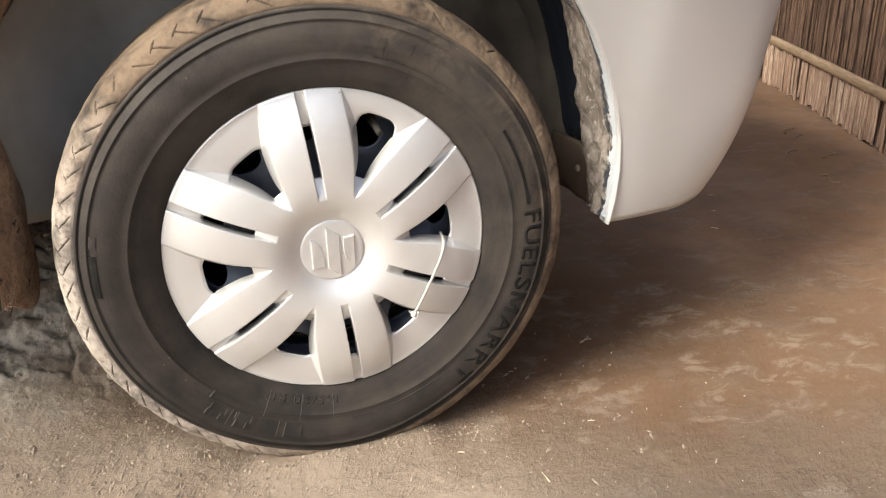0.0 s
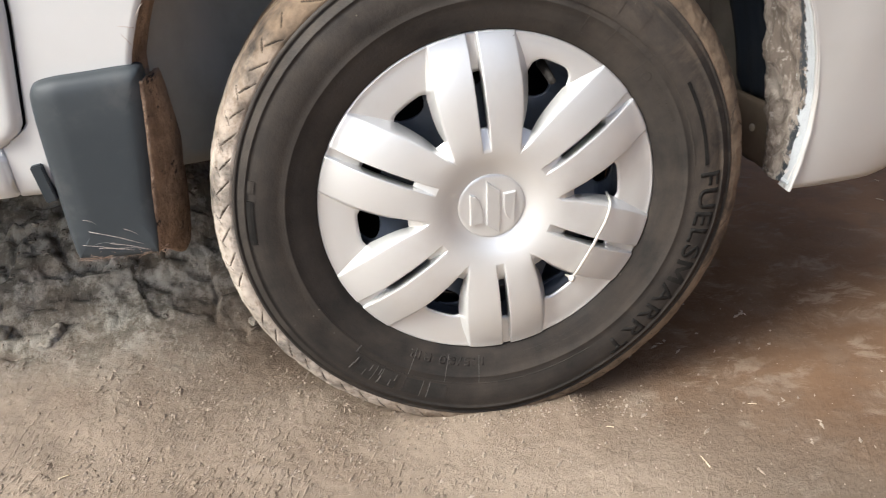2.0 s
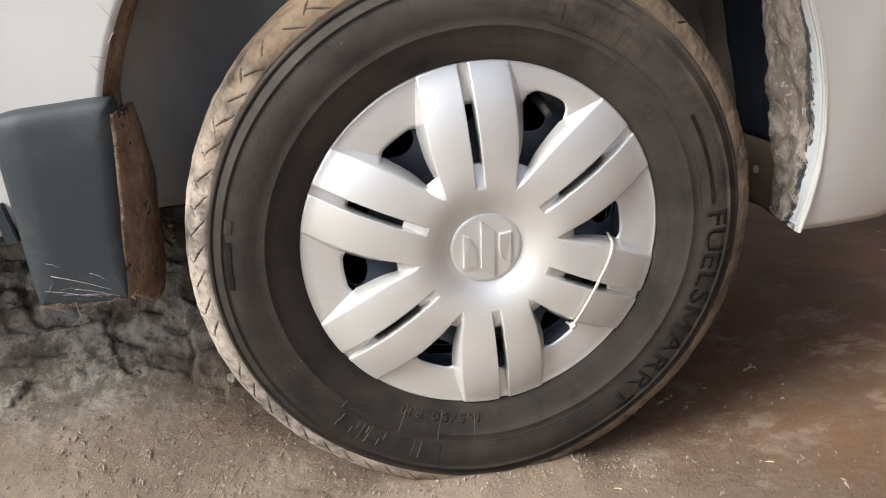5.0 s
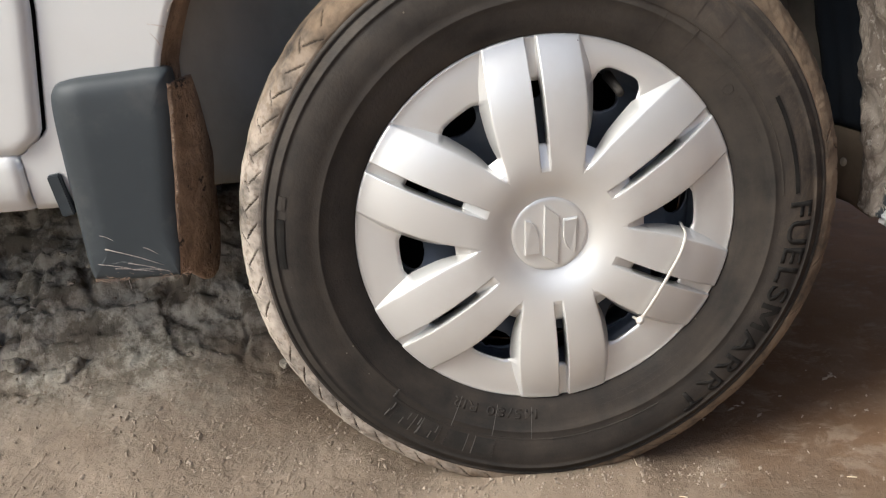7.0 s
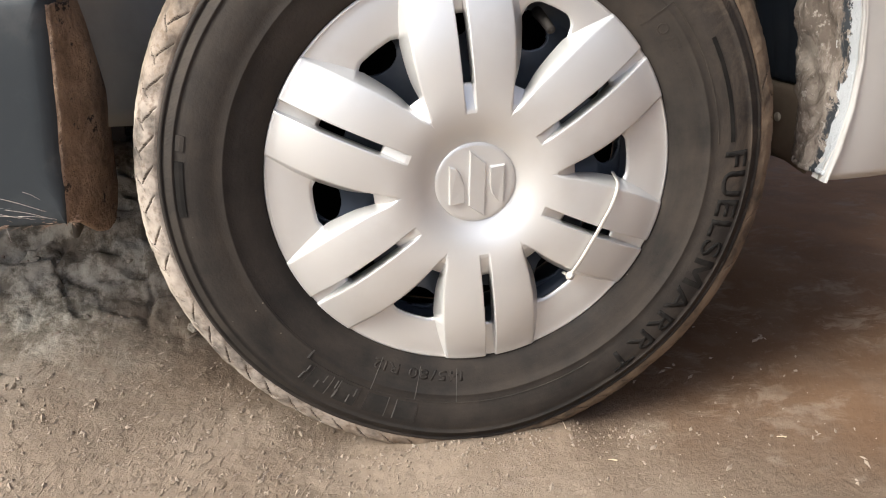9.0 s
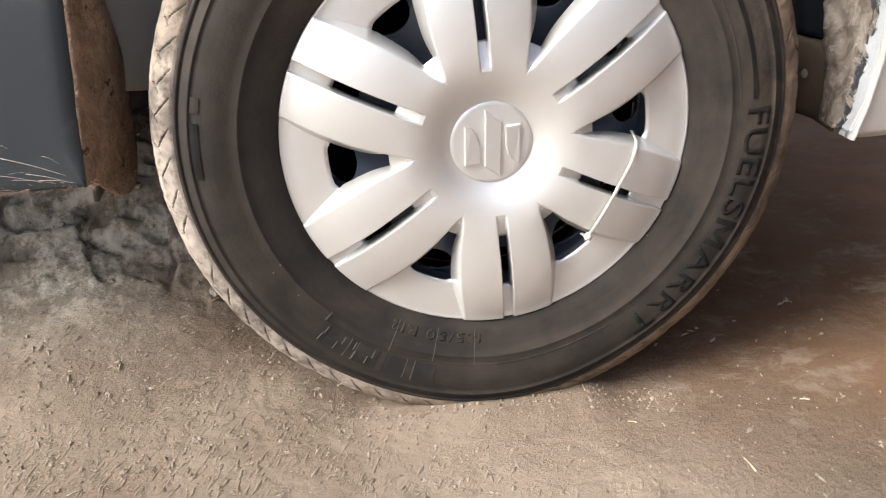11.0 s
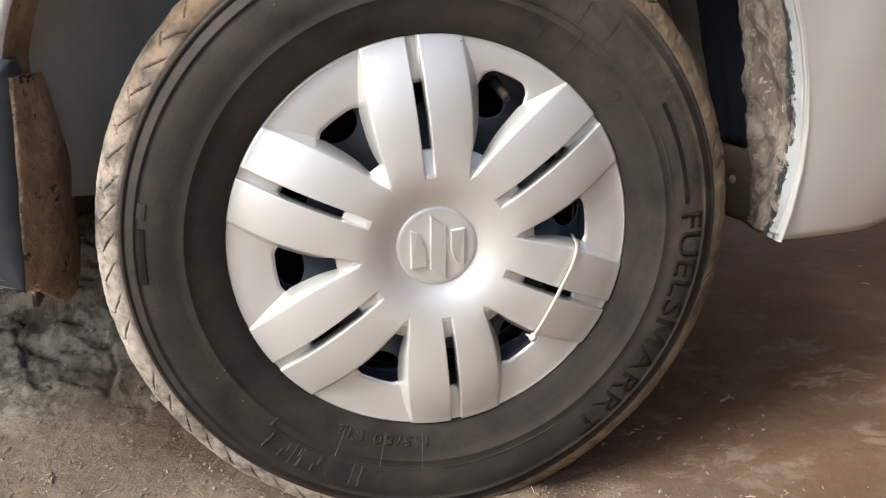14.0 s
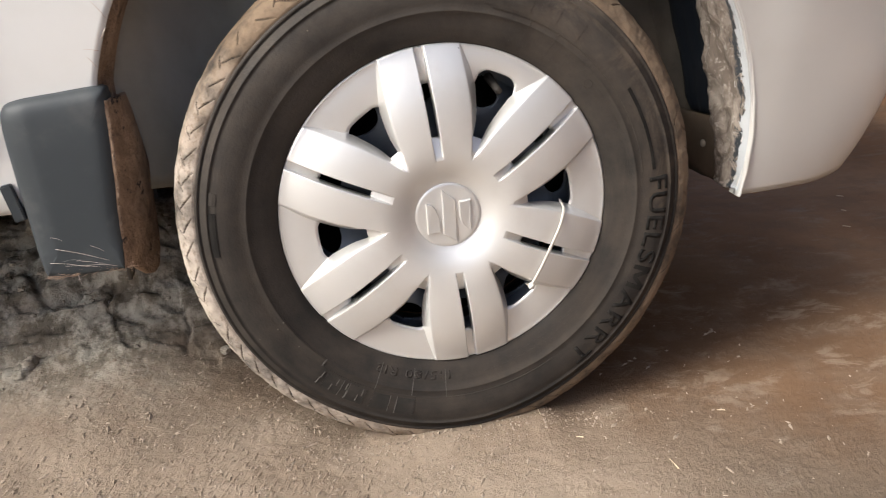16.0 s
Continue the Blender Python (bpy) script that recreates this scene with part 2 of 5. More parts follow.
def mat_soil():
    k = Mat("dry_trodden_soil")
    big = k.noise(2.3, 6, 0.6)
    mid = k.noise(13, 7, 0.62)
    fine = k.noise(170, 8, 0.72)
    grain = k.noise(70, 7, 0.66)
    worn = k.ramp(k.noise(6.5, 5, 0.6), 0.42, 0.60)
    # greyer dust one side, red-brown earth the other; ragged border along the car's shade
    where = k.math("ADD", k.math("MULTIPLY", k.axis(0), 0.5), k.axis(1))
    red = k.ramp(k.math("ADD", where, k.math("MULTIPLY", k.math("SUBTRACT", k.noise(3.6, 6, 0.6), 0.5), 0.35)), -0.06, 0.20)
    grey = k.mix(k.ramp(big, 0.38, 0.62), (0.216, 0.167, 0.122), (0.272, 0.216, 0.162))
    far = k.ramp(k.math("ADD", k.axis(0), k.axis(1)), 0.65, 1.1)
    # the car's contact shade is put into the browns: darker near the wheel
    shade_brown = k.mix(k.ramp(big, 0.38, 0.62), (0.108, 0.062, 0.033), (0.152, 0.092, 0.052))
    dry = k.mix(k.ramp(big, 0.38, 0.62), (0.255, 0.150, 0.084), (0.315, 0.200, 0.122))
    brown = k.mix(far, shade_brown, dry)
    # shade on the floor to the wheel's right, put into the grey's colour
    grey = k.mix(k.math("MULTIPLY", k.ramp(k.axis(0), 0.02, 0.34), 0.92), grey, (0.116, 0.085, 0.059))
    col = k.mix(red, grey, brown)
    # browner earth towards the heap, the car's soft shade coloured in, torn border
    heap_shade = k.math("ADD", k.axis(1), k.math("MULTIPLY", k.math("SUBTRACT", k.noise(5.5, 7, 0.68, 0.5), 0.5), 0.45))
    heap_shade = k.math("MULTIPLY", k.ramp(heap_shade, 0.00, 0.15), k.ramp(k.math("ADD", k.axis(0), k.math("MULTIPLY", k.noise(8, 5), 0.1)), -0.04, 0.02, 1, 0))
    col = k.mix(k.math("MULTIPLY", heap_shade, 0.60), col, k.mix(k.ramp(grain, 0.4, 0.6), (0.088, 0.066, 0.047), (0.132, 0.101, 0.073)))
    # grey heap soil, coloured pale to stand for light missing below the sill
    heap = k.math("ADD", k.axis(2), k.math("MULTIPLY", k.math("SUBTRACT", k.noise(7, 6, 0.65), 0.5), 0.10))
    col = k.mix(k.math("MULTIPLY", k.ramp(heap, 0.060, 0.120), 0.85), col, k.mix(k.ramp(k.noise(30, 9, 0.74), 0.43, 0.57), (0.165, 0.150, 0.118), (0.47, 0.440, 0.365)))
    col = k.mix(k.math("MULTIPLY", k.ramp(mid, 0.46, 0.62), 0.35), col, (0.165, 0.120, 0.084))
    pale = k.ramp(k.noise(9, 7, 0.74, 0.3, (1, 1.5, 1)), 0.56, 0.66)
    col = k.mix(k.math("MULTIPLY", pale, 0.25), col, (0.33, 0.275, 0.218))
    wisp = k.math("MULTIPLY", k.ramp(k.noise(17, 8, 0.68, 0.9, (1, 1.5, 1)), 0.50, 0.64), k.ramp(k.noise(6, 4, 0.6), 0.44, 0.56))
    col = k.mix(k.math("MULTIPLY", k.math("MULTIPLY", wisp, red), 0.45), col, (0.31, 0.245, 0.182))
    col = k.mix(k.math("MULTIPLY", k.ramp(fine, 0.56, 0.70), 0.18), col, (0.34, 0.29, 0.24))
    col = k.mix(k.math("MULTIPLY", k.ramp(fine, 0.44, 0.32), 0.14), col, (0.09, 0.064, 0.044))
    turned = k.nt.nodes.new("ShaderNodeCombineXYZ")
    k.link(k.math("ADD", k.math("MULTIPLY", k.axis(0), 95 * math.cos(1.0)), k.math("MULTIPLY", k.axis(1), 95 * math.sin(1.0))), turned.inputs[0])
    k.link(k.math("SUBTRACT", k.math("MULTIPLY", k.axis(1), 210 * math.cos(1.0)), k.math("MULTIPLY", k.axis(0), 210 * math.sin(1.0))), turned.inputs[1])
    cast = k.nt.nodes.new("ShaderNodeTexNoise")
    cast.inputs["Scale"].default_value, cast.inputs["Detail"].default_value, cast.inputs["Distortion"].default_value = 1.0, 3.0, 0.25
    k.link(turned.outputs[0], cast.inputs["Vector"])
    casts = k.math("MULTIPLY", k.ramp(cast.outputs["Fac"], 0.50, 0.74), k.ramp(k.noise(15, 3), 0.36, 0.56))
    pits = k.ramp(k.voronoi(95), 0.06, 0.22, 0, 1)
    h = k.math("ADD", k.math("MULTIPLY", fine, 0.9), k.math("MULTIPLY", grain, 0.9))
    h = k.math("MULTIPLY", h, k.ramp(worn, 0, 1, 0.55, 1.0))
    h = k.math("ADD", h, k.math("MULTIPLY", mid, 0.35))
    h = k.math("ADD", h, k.math("MULTIPLY", pits, 0.10))
    crack = k.ramp(k.ridges(17, 6, (1, 1.5, 1)), 0.80, 0.96, 1, 0)
    h = k.math("ADD", h, k.math("MULTIPLY", k.math("MULTIPLY", crack, 0.9), k.ramp(heap, 0.05, 0.11)))
    rid = k.ridges(19, 7, (1, 1.7, 1))
    h = k.math("ADD", h, k.math("MULTIPLY", rid, 0.15))
    h = k.math("ADD", h, k.math("MULTIPLY", k.math("MULTIPLY", k.math("MULTIPLY", casts, 0.95), k.ramp(heap, 0.03, 0.07, 1, 0.15)), k.ramp(where, -0.22, -0.02, 1, 0.2)))
    h = k.math("MULTIPLY", h, k.ramp(red, 0.3, 1, 1.0, 0.4))
    return k.set(col, 0.95, 0, 0, 0.25).bump(h, 0.8, 0.0034).m


def mat_clod():
    k = Mat("loose_soil_clod")
    f = k.noise(60, 6, 0.65)
    col = k.mix(k.ramp(f, 0.35, 0.65), (0.25, 0.200, 0.152), (0.39, 0.325, 0.258))
    col = k.mix(k.math("MULTIPLY", k.island(), 0.6), col, (0.20, 0.155, 0.115))
    return k.set(col, 0.95, 0, 0, 0.25).bump(k.noise(300, 5), 0.6, 0.002).m


def mat_heap():
    k = Mat("dry_grey_clod")
    f = k.noise(45, 7, 0.7)
    col = k.mix(k.ramp(f, 0.36, 0.64), (0.17, 0.150, 0.118), (0.44, 0.400, 0.332))
    col = k.mix(k.math("MULTIPLY", k.random(), 0.4), col, (0.17, 0.14, 0.105))
    return k.set(col, 0.95, 0, 0, 0.25).bump(k.math("ADD", f, k.noise(190, 5)), 0.9, 0.003).m


def mat_reed():
    k = Mat("dry_reed")
    r = k.island()
    streak = k.noise(60, 5, 0.6, 0, (6, 6, 0.35))
    # dark tone carries the wall's shade above the rail
    col = k.mix(r, (0.10, 0.056, 0.033), (0.23, 0.142, 0.088))
    col = k.mix(k.ramp(streak, 0.42, 0.6), col, (0.06, 0.032, 0.02))
    return k.set(col, 0.8).bump(streak, 0.6, 0.003).m


def mat_bamboo():
    k = Mat("split_bamboo")
    streak = k.noise(20, 5, 0.6, 0, (2, 1, 12))
    col = k.mix(k.ramp(streak, 0.4, 0.65), (0.42, 0.31, 0.20), (0.30, 0.21, 0.13))
    return k.set(col, 0.55).bump(streak, 0.3, 0.002).m


def mat_butt():
    k = Mat("pale_reed_butt")
    streak = k.noise(60, 5, 0.6, 0, (6, 6, 0.35))
    # paler than the reeds, to carry the light on the wall's foot
    col = k.mix(k.island(), (0.42, 0.280, 0.195), (0.62, 0.47, 0.35))
    col = k.mix(k.ramp(streak, 0.44, 0.62), col, (0.30, 0.185, 0.125))
    return k.set(col, 0.8).bump(streak, 0.6, 0.003).m


CAP, PAINT, CRUD, MUD, FLAP = mat_cap(), mat_paint(), mat_crud(), mat_mud(), mat_flap()
RUBBER, TREAD = mat_sidewall(), mat_rubber("clay_caked_tread", 1.0, (0.43, 0.37, 0.31), (0.31, 0.58), (0.185, 0.134, 0.090))
GROOVE = mat_plain("bare_rubber_in_tread_cut", (0.032, 0.026, 0.021), 0.85, 0, 0.5, 50, (0.12, 0.09, 0.065), 0.2)
LETTER = mat_plain("black_moulded_rubber", (0.0125, 0.0115, 0.0105), 0.85, 0, 0.16, 40, (0.08, 0.07, 0.06), 0.12)
LINER = mat_plain("dark_wheel_liner", (0.066, 0.058, 0.048), 0.85, 0, 0.7, 9, (0.145, 0.122, 0.096))
# liner tone lifted to stand for light missing inside the arch
PANEL = mat_plain("pale_grey_panel", (0.33, 0.308, 0.248), 0.8, 0, 0.7, 9, (0.45, 0.42, 0.36))
STEEL = mat_plain("black_painted_steel", (0.115, 0.132, 0.155), 0.36, 0.1, 0.3, 30, (0.06, 0.06, 0.06))
BLACK = mat_plain("black_seal", (0.009, 0.009, 0.009), 0.7, 0, 0.15, 40, (0.03, 0.027, 0.023), 0.25)
# stands for the shade in the recess behind the arch flange
RECESS_SHADE = mat_plain("blue_black_shade", (0.008, 0.011, 0.016), 0.7, 0, 0.25, 12, (0.02, 0.02, 0.02), 0.2)
SPLASH = mat_plain("dusty_tan_plastic", (0.125, 0.093, 0.065), 0.85, 0, 0.6, 14, (0.06, 0.045, 0.032))
CLIP = mat_plain("dusty_plastic_clip", (0.30, 0.26, 0.205), 0.8, 0, 0.5, 60, (0.2, 0.16, 0.12))
MARK = mat_plain("smooth_moulded_rubber", (0.021, 0.0190, 0.0172), 0.7, 0, 0.3, 30, (0.09, 0.075, 0.06), 0.2)
SCUFF = mat_plain("scuffed_rubber_edge", (0.085, 0.077, 0.068), 0.9, 0, 0.6, 70, (0.03, 0.027, 0.024))
NYLON = mat_plain("white_nylon", (0.64, 0.60, 0.54), 0.45, 0, 0.25, 60, (0.5, 0.44, 0.36))
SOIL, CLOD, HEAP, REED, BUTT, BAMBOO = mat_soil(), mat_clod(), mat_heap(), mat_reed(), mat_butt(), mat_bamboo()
BLADE = mat_plain("pale_grass_blade", (0.58, 0.50, 0.44), 0.75, 0, 0.4, 80, (0.4, 0.32, 0.26))
FIBRE = mat_plain("reddish_dry_fibre", (0.40, 0.28, 0.205), 0.85, 0, 0.5, 90, (0.55, 0.42, 0.28))
TWIG = mat_plain("dry_brown_twig", (0.30, 0.20, 0.125), 0.8, 0, 0.5, 80, (0.16, 0.10, 0.065))
STRAW = mat_plain("pale_straw", (0.62, 0.52, 0.36), 0.7, 0, 0.4, 80, (0.4, 0.3, 0.2))


# ---- mesh helpers ----
def mesh_part(name, verts, faces, mat, parent=None, label="", smooth=True, solid=0.0, offset=-1.0):
    me = bpy.data.meshes.new(name)
    me.from_pydata([tuple(v) for v in verts], [], faces)
    me.validate()
    me.materials.append(mat)
    if smooth:
        me.shade_smooth()
    ob = new(name, me)
    if parent:
        ob.parent = parent
    if label:
        tagged(ob, label)
    if solid:
        s = ob.modifiers.new("thickness", "SOLIDIFY")
        s.thickness, s.offset = solid, offset
    return ob


def part(name, bm, mat, parent=None, label="", smooth=True):
    me = bpy.data.meshes.new(name)
    bm.to_mesh(me)
    bm.free()
    me.materials.append(mat)
    if smooth:
        me.shade_smooth()
    ob = new(name, me)
    if parent:
        ob.parent = parent
    if label:
        tagged(ob, label)
    return ob


def grid_faces(rows, cols, wrap=False, flip=False):
    out = []
    for i in range(rows - 1):
        for j in range(cols if wrap else cols - 1):
            k = (j + 1) % cols
            q = (i * cols + j, i * cols + k, (i + 1) * cols + k, (i + 1) * cols + j)
            out.append(q[::-1] if flip else q)
    return out


def interp(x, table):
    xs, ys = zip(*table)
    return float(np.interp(x, xs, ys))


def smooth(x, a, b):
    t = min(max((x - a) / (b - a), 0.0), 1.0)
    return t * t * (3 - 2 * t)


def spline(pts, n):
    """n points along a Catmull-Rom curve through pts."""
    p = [Vector(q) for q in pts]
    p = [2 * p[0] - p[1], *p, 2 * p[-1] - p[-2]]
    out = []
    for i in range(n):
        s = i / (n - 1) * (len(p) - 3)
        k = min(int(s), len(p) - 4)
        t = s - k
        a, b, c, d = p[k : k + 4]
        out.append(0.5 * ((2 * b) + (c - a) * t + (2 * a - 5 * b + 4 * c - d) * t * t + (3 * b - a - 3 * c + d) * t**3))
    return out


def tube(name, pts, radius, mat, parent=None, label="", sides=8, squash=1.0, taper=1.0):
    bm = bmesh.new()
    rings = []
    for i, p in enumerate(pts):
        d = (pts[min(i + 1, len(pts) - 1)] - pts[max(i - 1, 0)]).normalized()
        u = d.cross(Vector((0, 1, 0)))
        u = u.normalized() if u.length > 1e-4 else Vector((1, 0, 0))
        v = d.cross(u)
        r = radius * (1 + (taper - 1) * i / (len(pts) - 1))
        rings.append([bm.verts.new(p + r * (math.cos(a) * u + squash * math.sin(a) * v)) for a in np.linspace(0, 2 * np.pi, sides, endpoint=False)])
    for a, b in zip(rings, rings[1:]):
        for j in range(sides):
            bm.faces.new((a[j], a[(j + 1) % sides], b[(j + 1) % sides], b[j]))
    bm.faces.new(rings[0][::-1])
    bm.faces.new(rings[-1])
    return part(name, bm, mat, parent, label)


# ---- the ground ----
def ground_z(x, y):
    left = smooth(-x, 0.03, 0.36)
    slope = interp(y, [(-0.40, 0.0), (-0.22, 0.004), (-0.08, 0.020), (0.03, 0.041), (0.12, 0.075), (0.20, 0.112), (0.28, 0.172), (0.36, 0.232), (0.50, 0.268), (1.2, 0.27), (3.0, 0.15), (6.0, 0.0)])
    ledge = 0.022 * smooth(y, 0.14, 0.24)
    n1 = noise.noise(Vector((x * 3, y * 3, 0.3)))
    n2 = noise.noise(Vector((x * 11, y * 11, 1.7)))
    clods = left * smooth(y + 0.03 * n2 + 0.07 * noise.noise(Vector((x * 6, y * 4, 2.6))) - 0.02 * smooth(-x, 0.3, 0.6), 0.15, 0.22) * (1 - smooth(y, 0.62, 0.80)) * smooth(x, -1.0, -0.78)
    z = left * (slope + ledge * (0.6 + 0.8 * n2))
    if clods > 0.01:
        # broken layers: flats and steep little faces
        layer = 0.026
        f = z / layer + 0.9 * noise.noise(Vector((x * 5, y * 7, 4.1))) + 0.4 * n2
        k = math.floor(f)
        z += clods * 0.35 * layer * (k + smooth(f - k, 0.62, 0.95) - f)
    if clods > 0.01:
        # broken plates of crust: each leans its own way, with open cracks between
        w = Vector((x + 0.03 * n2, 1.35 * y + 0.03 * noise.noise(Vector((x * 13, y * 13, 5.5))), 0.4))
        for size, tall, lean in ((13, 0.0090, 0.085), (31, 0.0036, 0.08)):
            d, p = noise.voronoi(w * size)
            c = p[0] * 7.31
            up = noise.cell(c) - 0.5
            away = (w * size - p[0]) / size
            z += clods * (tall * up + lean * (away.x * noise.cell(c + Vector((5, 0, 0))) + away.y * noise.cell(c + Vector((0, 5, 0)))))
            z -= clods * tall * 0.8 * smooth(noise.noise(Vector((x * 8, y * 8, size))), -0.25, 0.2) * (1 - smooth(d[1] - d[0], 0.02, 0.16))
        z += clods * (0.005 - 0.0085 * noise.turbulence(Vector((x * 34 + 9 * y, y * 40, 2.0)), 5, True))
    z += 0.006 * n1 * smooth(abs(x) + abs(y), 0.25, 0.6)
    z += (0.0022 + 0.002 * left) * n2
    rough = 0.45 + 0.55 * smooth(-x, -0.35, 0.05)
    z += rough * 0.0010 * noise.noise(Vector((x * 36 + 20 * y, y * 62, 2.2))) + rough * 0.0009 * noise.noise(Vector((x * 100, y * 120, 7.2)))
    # the soil is heaped a little round the tyre's footprint
    d = math.hypot(max(abs(x) - 0.075, 0), max(abs(y - 0.065) - 0.06, 0))
    z += (0.012 - 0.006 * smooth(-x, 0.02, 0.12)) * (1 - smooth(d, 0.006, 0.055))
    return z


def build_ground():
    def axis(stretches, far):
        """Finely spaced stretches (from, to, step), then ever wider steps to the horizon."""
        a = [v for lo, hi, step in stretches for v in np.arange(lo, hi - step / 2, step)] + [stretches[-1][1]]
        low, high, d, x = [], [], stretches[0][2], a[0]
        while x > -far:
            d *= 1.35
            x -= d
            low.append(x)
        d, x = stretches[-1][2], a[-1]
        while x < far:
            d *= 1.35
            x += d
            high.append(x)
        return low[::-1] + a + high

    xs = axis(((-0.80, -0.62, 0.005), (-0.62, -0.05, 0.0025), (-0.05, 0.45, 0.004), (0.45, 1.1, 0.009)), 400)
    ys = axis(((-0.42, -0.20, 0.005), (-0.20, 0.40, 0.0028), (0.40, 0.80, 0.008)), 400)
    verts = [(x, y, ground_z(x, y) if abs(x) < 6 and abs(y) < 6 else 0.0) for y in ys for x in xs]
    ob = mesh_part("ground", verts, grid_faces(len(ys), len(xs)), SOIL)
    tagged(ob, "dry trodden brown soil floor, cloddy beside the wheel", "ground", kind="structure")


build_ground()

# ---- the car ----
car = new("car")
tagged(car, "pearl silver hatchback with a muddy front wheel and wheel arch", "car")
WHEEL = Matrix.Translation((-0.001, 0.0, 0.2595)) @ Matrix.Rotation(radians(-4.6), 4, "Z") @ Matrix.Rotation(radians(1.3), 4, "X")


def on_wheel(x, y, z):
    """From the wheel's own axes (y into the car) to the world."""
    return WHEEL @ Vector((x, y, z))


def side_y(x):
    """The car's flank, which stands a few degrees off the wheel's plane."""
    return 0.026 - 0.078 * x


ARCH = (0.02, 0.33, 0.33)
# the bumper's edge along the arch: it leans outwards as it rises
ARCH_X = [(0.226, 0.3265), (0.23, 0.3270), (0.26, 0.3300), (0.30, 0.3295), (0.34, 0.3235), (0.38, 0.3122), (0.42, 0.2960), (0.46, 0.2737), (0.50, 0.2458), (0.56, 0.195), (0.60, 0.15), (0.64, 0.08), (0.66, 0.02)]


def arch_y(z):
    return -0.0052 - 0.207 * (min(z, 0.56) - 0.23)




def arch_x(z, sign):
    cx, cz, r = ARCH
    if z >= cz + r:
        return cx
    if sign > 0:
        return interp(z, ARCH_X)
    return cx - 0.011 - math.sqrt(max(r * r - (z - cz) ** 2, 0)) if z > 0.42 else interp(z, [(0.2, -0.318), (0.30, -0.316), (0.36, -0.311), (0.42, -0.3085)])


# -- the front bumper and wing, right of the arch
PLAN = spline([(x, side_y(x), 0) for x in (0.02, 0.12, 0.22, 0.32)] + [(0.38, -0.011, 0), (0.43, -0.027, 0), (0.476, -0.036, 0), (0.511, -0.027, 0), (0.545, 0.009, 0), (0.582, 0.060, 0), (0.616, 0.122, 0), (0.640, 0.20, 0), (0.65, 0.32, 0), (0.657, 0.48, 0), (0.657, 0.7, 0)], 160)


def build_bumper():
    zs = list(np.arange(0.2285, 0.66, 0.008)) + [0.66, 0.70, 0.76, 0.82]
    cum = [0.0]
    for a, b in zip(PLAN, PLAN[1:]):
        cum.append(cum[-1] + (b - a).length)
    verts, cols = [], 46
    EDGE = [0.0, 0.0008, 0.002] + [0.002 + 0.998 * (j / 43) ** 1.25 for j in range(1, 44)]
    for z in zs:
        s0 = float(np.interp(arch_x(z, 1), [p.x for p in PLAN[:80]], cum[:80]))
        for j in range(cols):
            s = s0 + (cum[-1] - s0) * EDGE[j]
            p = Vector((np.interp(s, cum, [q.x for q in PLAN]), np.interp(s, cum, [q.y for q in PLAN]), 0))
            q = Vector((np.interp(s + 1e-3, cum, [q.x for q in PLAN]), np.interp(s + 1e-3, cum, [q.y for q in PLAN]), 0))
            d = q - p
            n = Vector((-d.y, d.x, 0)).normalized() if d.length > 1e-6 else Vector((-1, 0, 0))
            t = min(max((0.41 - z) / 0.18, 0), 1)
            inset = (0.010 + 0.055 * smooth(p.x, 0.335, 0.52)) * (0.5 * t**1.5 + 0.5 - 0.5 * math.sqrt(max(1 - 0.97 * t * t, 0)))
            p = p + n * (inset - 0.014 * smooth(z, 0.38, 0.50) * smooth(p.x, 0.34, 0.50))
            p.y += (arch_y(z) - side_y(arch_x(z, 1))) * (1 - smooth(p.x, 0.34, 0.50))
            verts.append((p.x, p.y, z + 0.038 * smooth(p.x, 0.42, 0.60) * t))
    mesh_part("front_bumper", verts, grid_faces(len(zs), cols, flip=False), PAINT, car, "pearl silver painted bumper corner", solid=0.004, offset=-1)
    # painted lip that turns in, then the flange caked with underseal
    lip, flange = [], []
    zr = np.linspace(0.2285, 0.655, 120)
    inner = [(0.23, 0.3355), (0.26, 0.3345), (0.30, 0.330), (0.34, 0.3235), (0.38, 0.316), (0.42, 0.309), (0.46, 0.302), (0.50, 0.290), (0.54, 0.262), (0.60, 0.19), (0.66, 0.01)]
    for z in zr:
        x, y = arch_x(z, 1), arch_y(z) + 0.001
        xi, yi = interp(z, inner), 0.050
        for k in range(7):
            a = k / 6 * math.pi / 2
            lip.append((x + 0.0022 - 0.0022 * math.sin(a) + 0.001, y + 0.0022 * (1 - math.cos(a)) - 0.001, z))
        for k in range(5):
            f = k / 4 * 0.38
            lip.append((x + 0.001 + (xi - x) * f, y + 0.0016 + (yi - y) * f, z))
        zf = max(z, 0.2385)
        for k in range(26):
            f = 0.02 + 0.98 * k / 25
            px, py = x + 0.0008 + (xi - x) * f, y + 0.003 + (yi - y) * f
            h = noise.turbulence(Vector((px * 30, py * 60, zf * 40)), 4, False)
            bump = 0.006 * smooth(f, 0.06, 0.4) * (0.35 + h)
            edge = 0.006 * noise.noise(Vector((zf * 60, 3.0, 1.0))) * f
            flange.append((px - bump, py + edge, zf - 0.003 * f))
    mesh_part("arch_lip", lip, grid_faces(len(zr), 12, flip=True), PAINT, car, "painted lip of the arch, worn to bright metal")
    mesh_part("arch_flange", flange, grid_faces(len(zr), 26, flip=True), CRUD, car, "grey flaking underseal on the arch flange", solid=0.004)


build_bumper()


# -- the wing, door and sill, left of the arch
def gap_x(z):
    """The front edge of the door."""
    return interp(z, [(0.30, -0.4085), (0.363, -0.4085), (0.47, -0.394), (0.82, -0.375)])


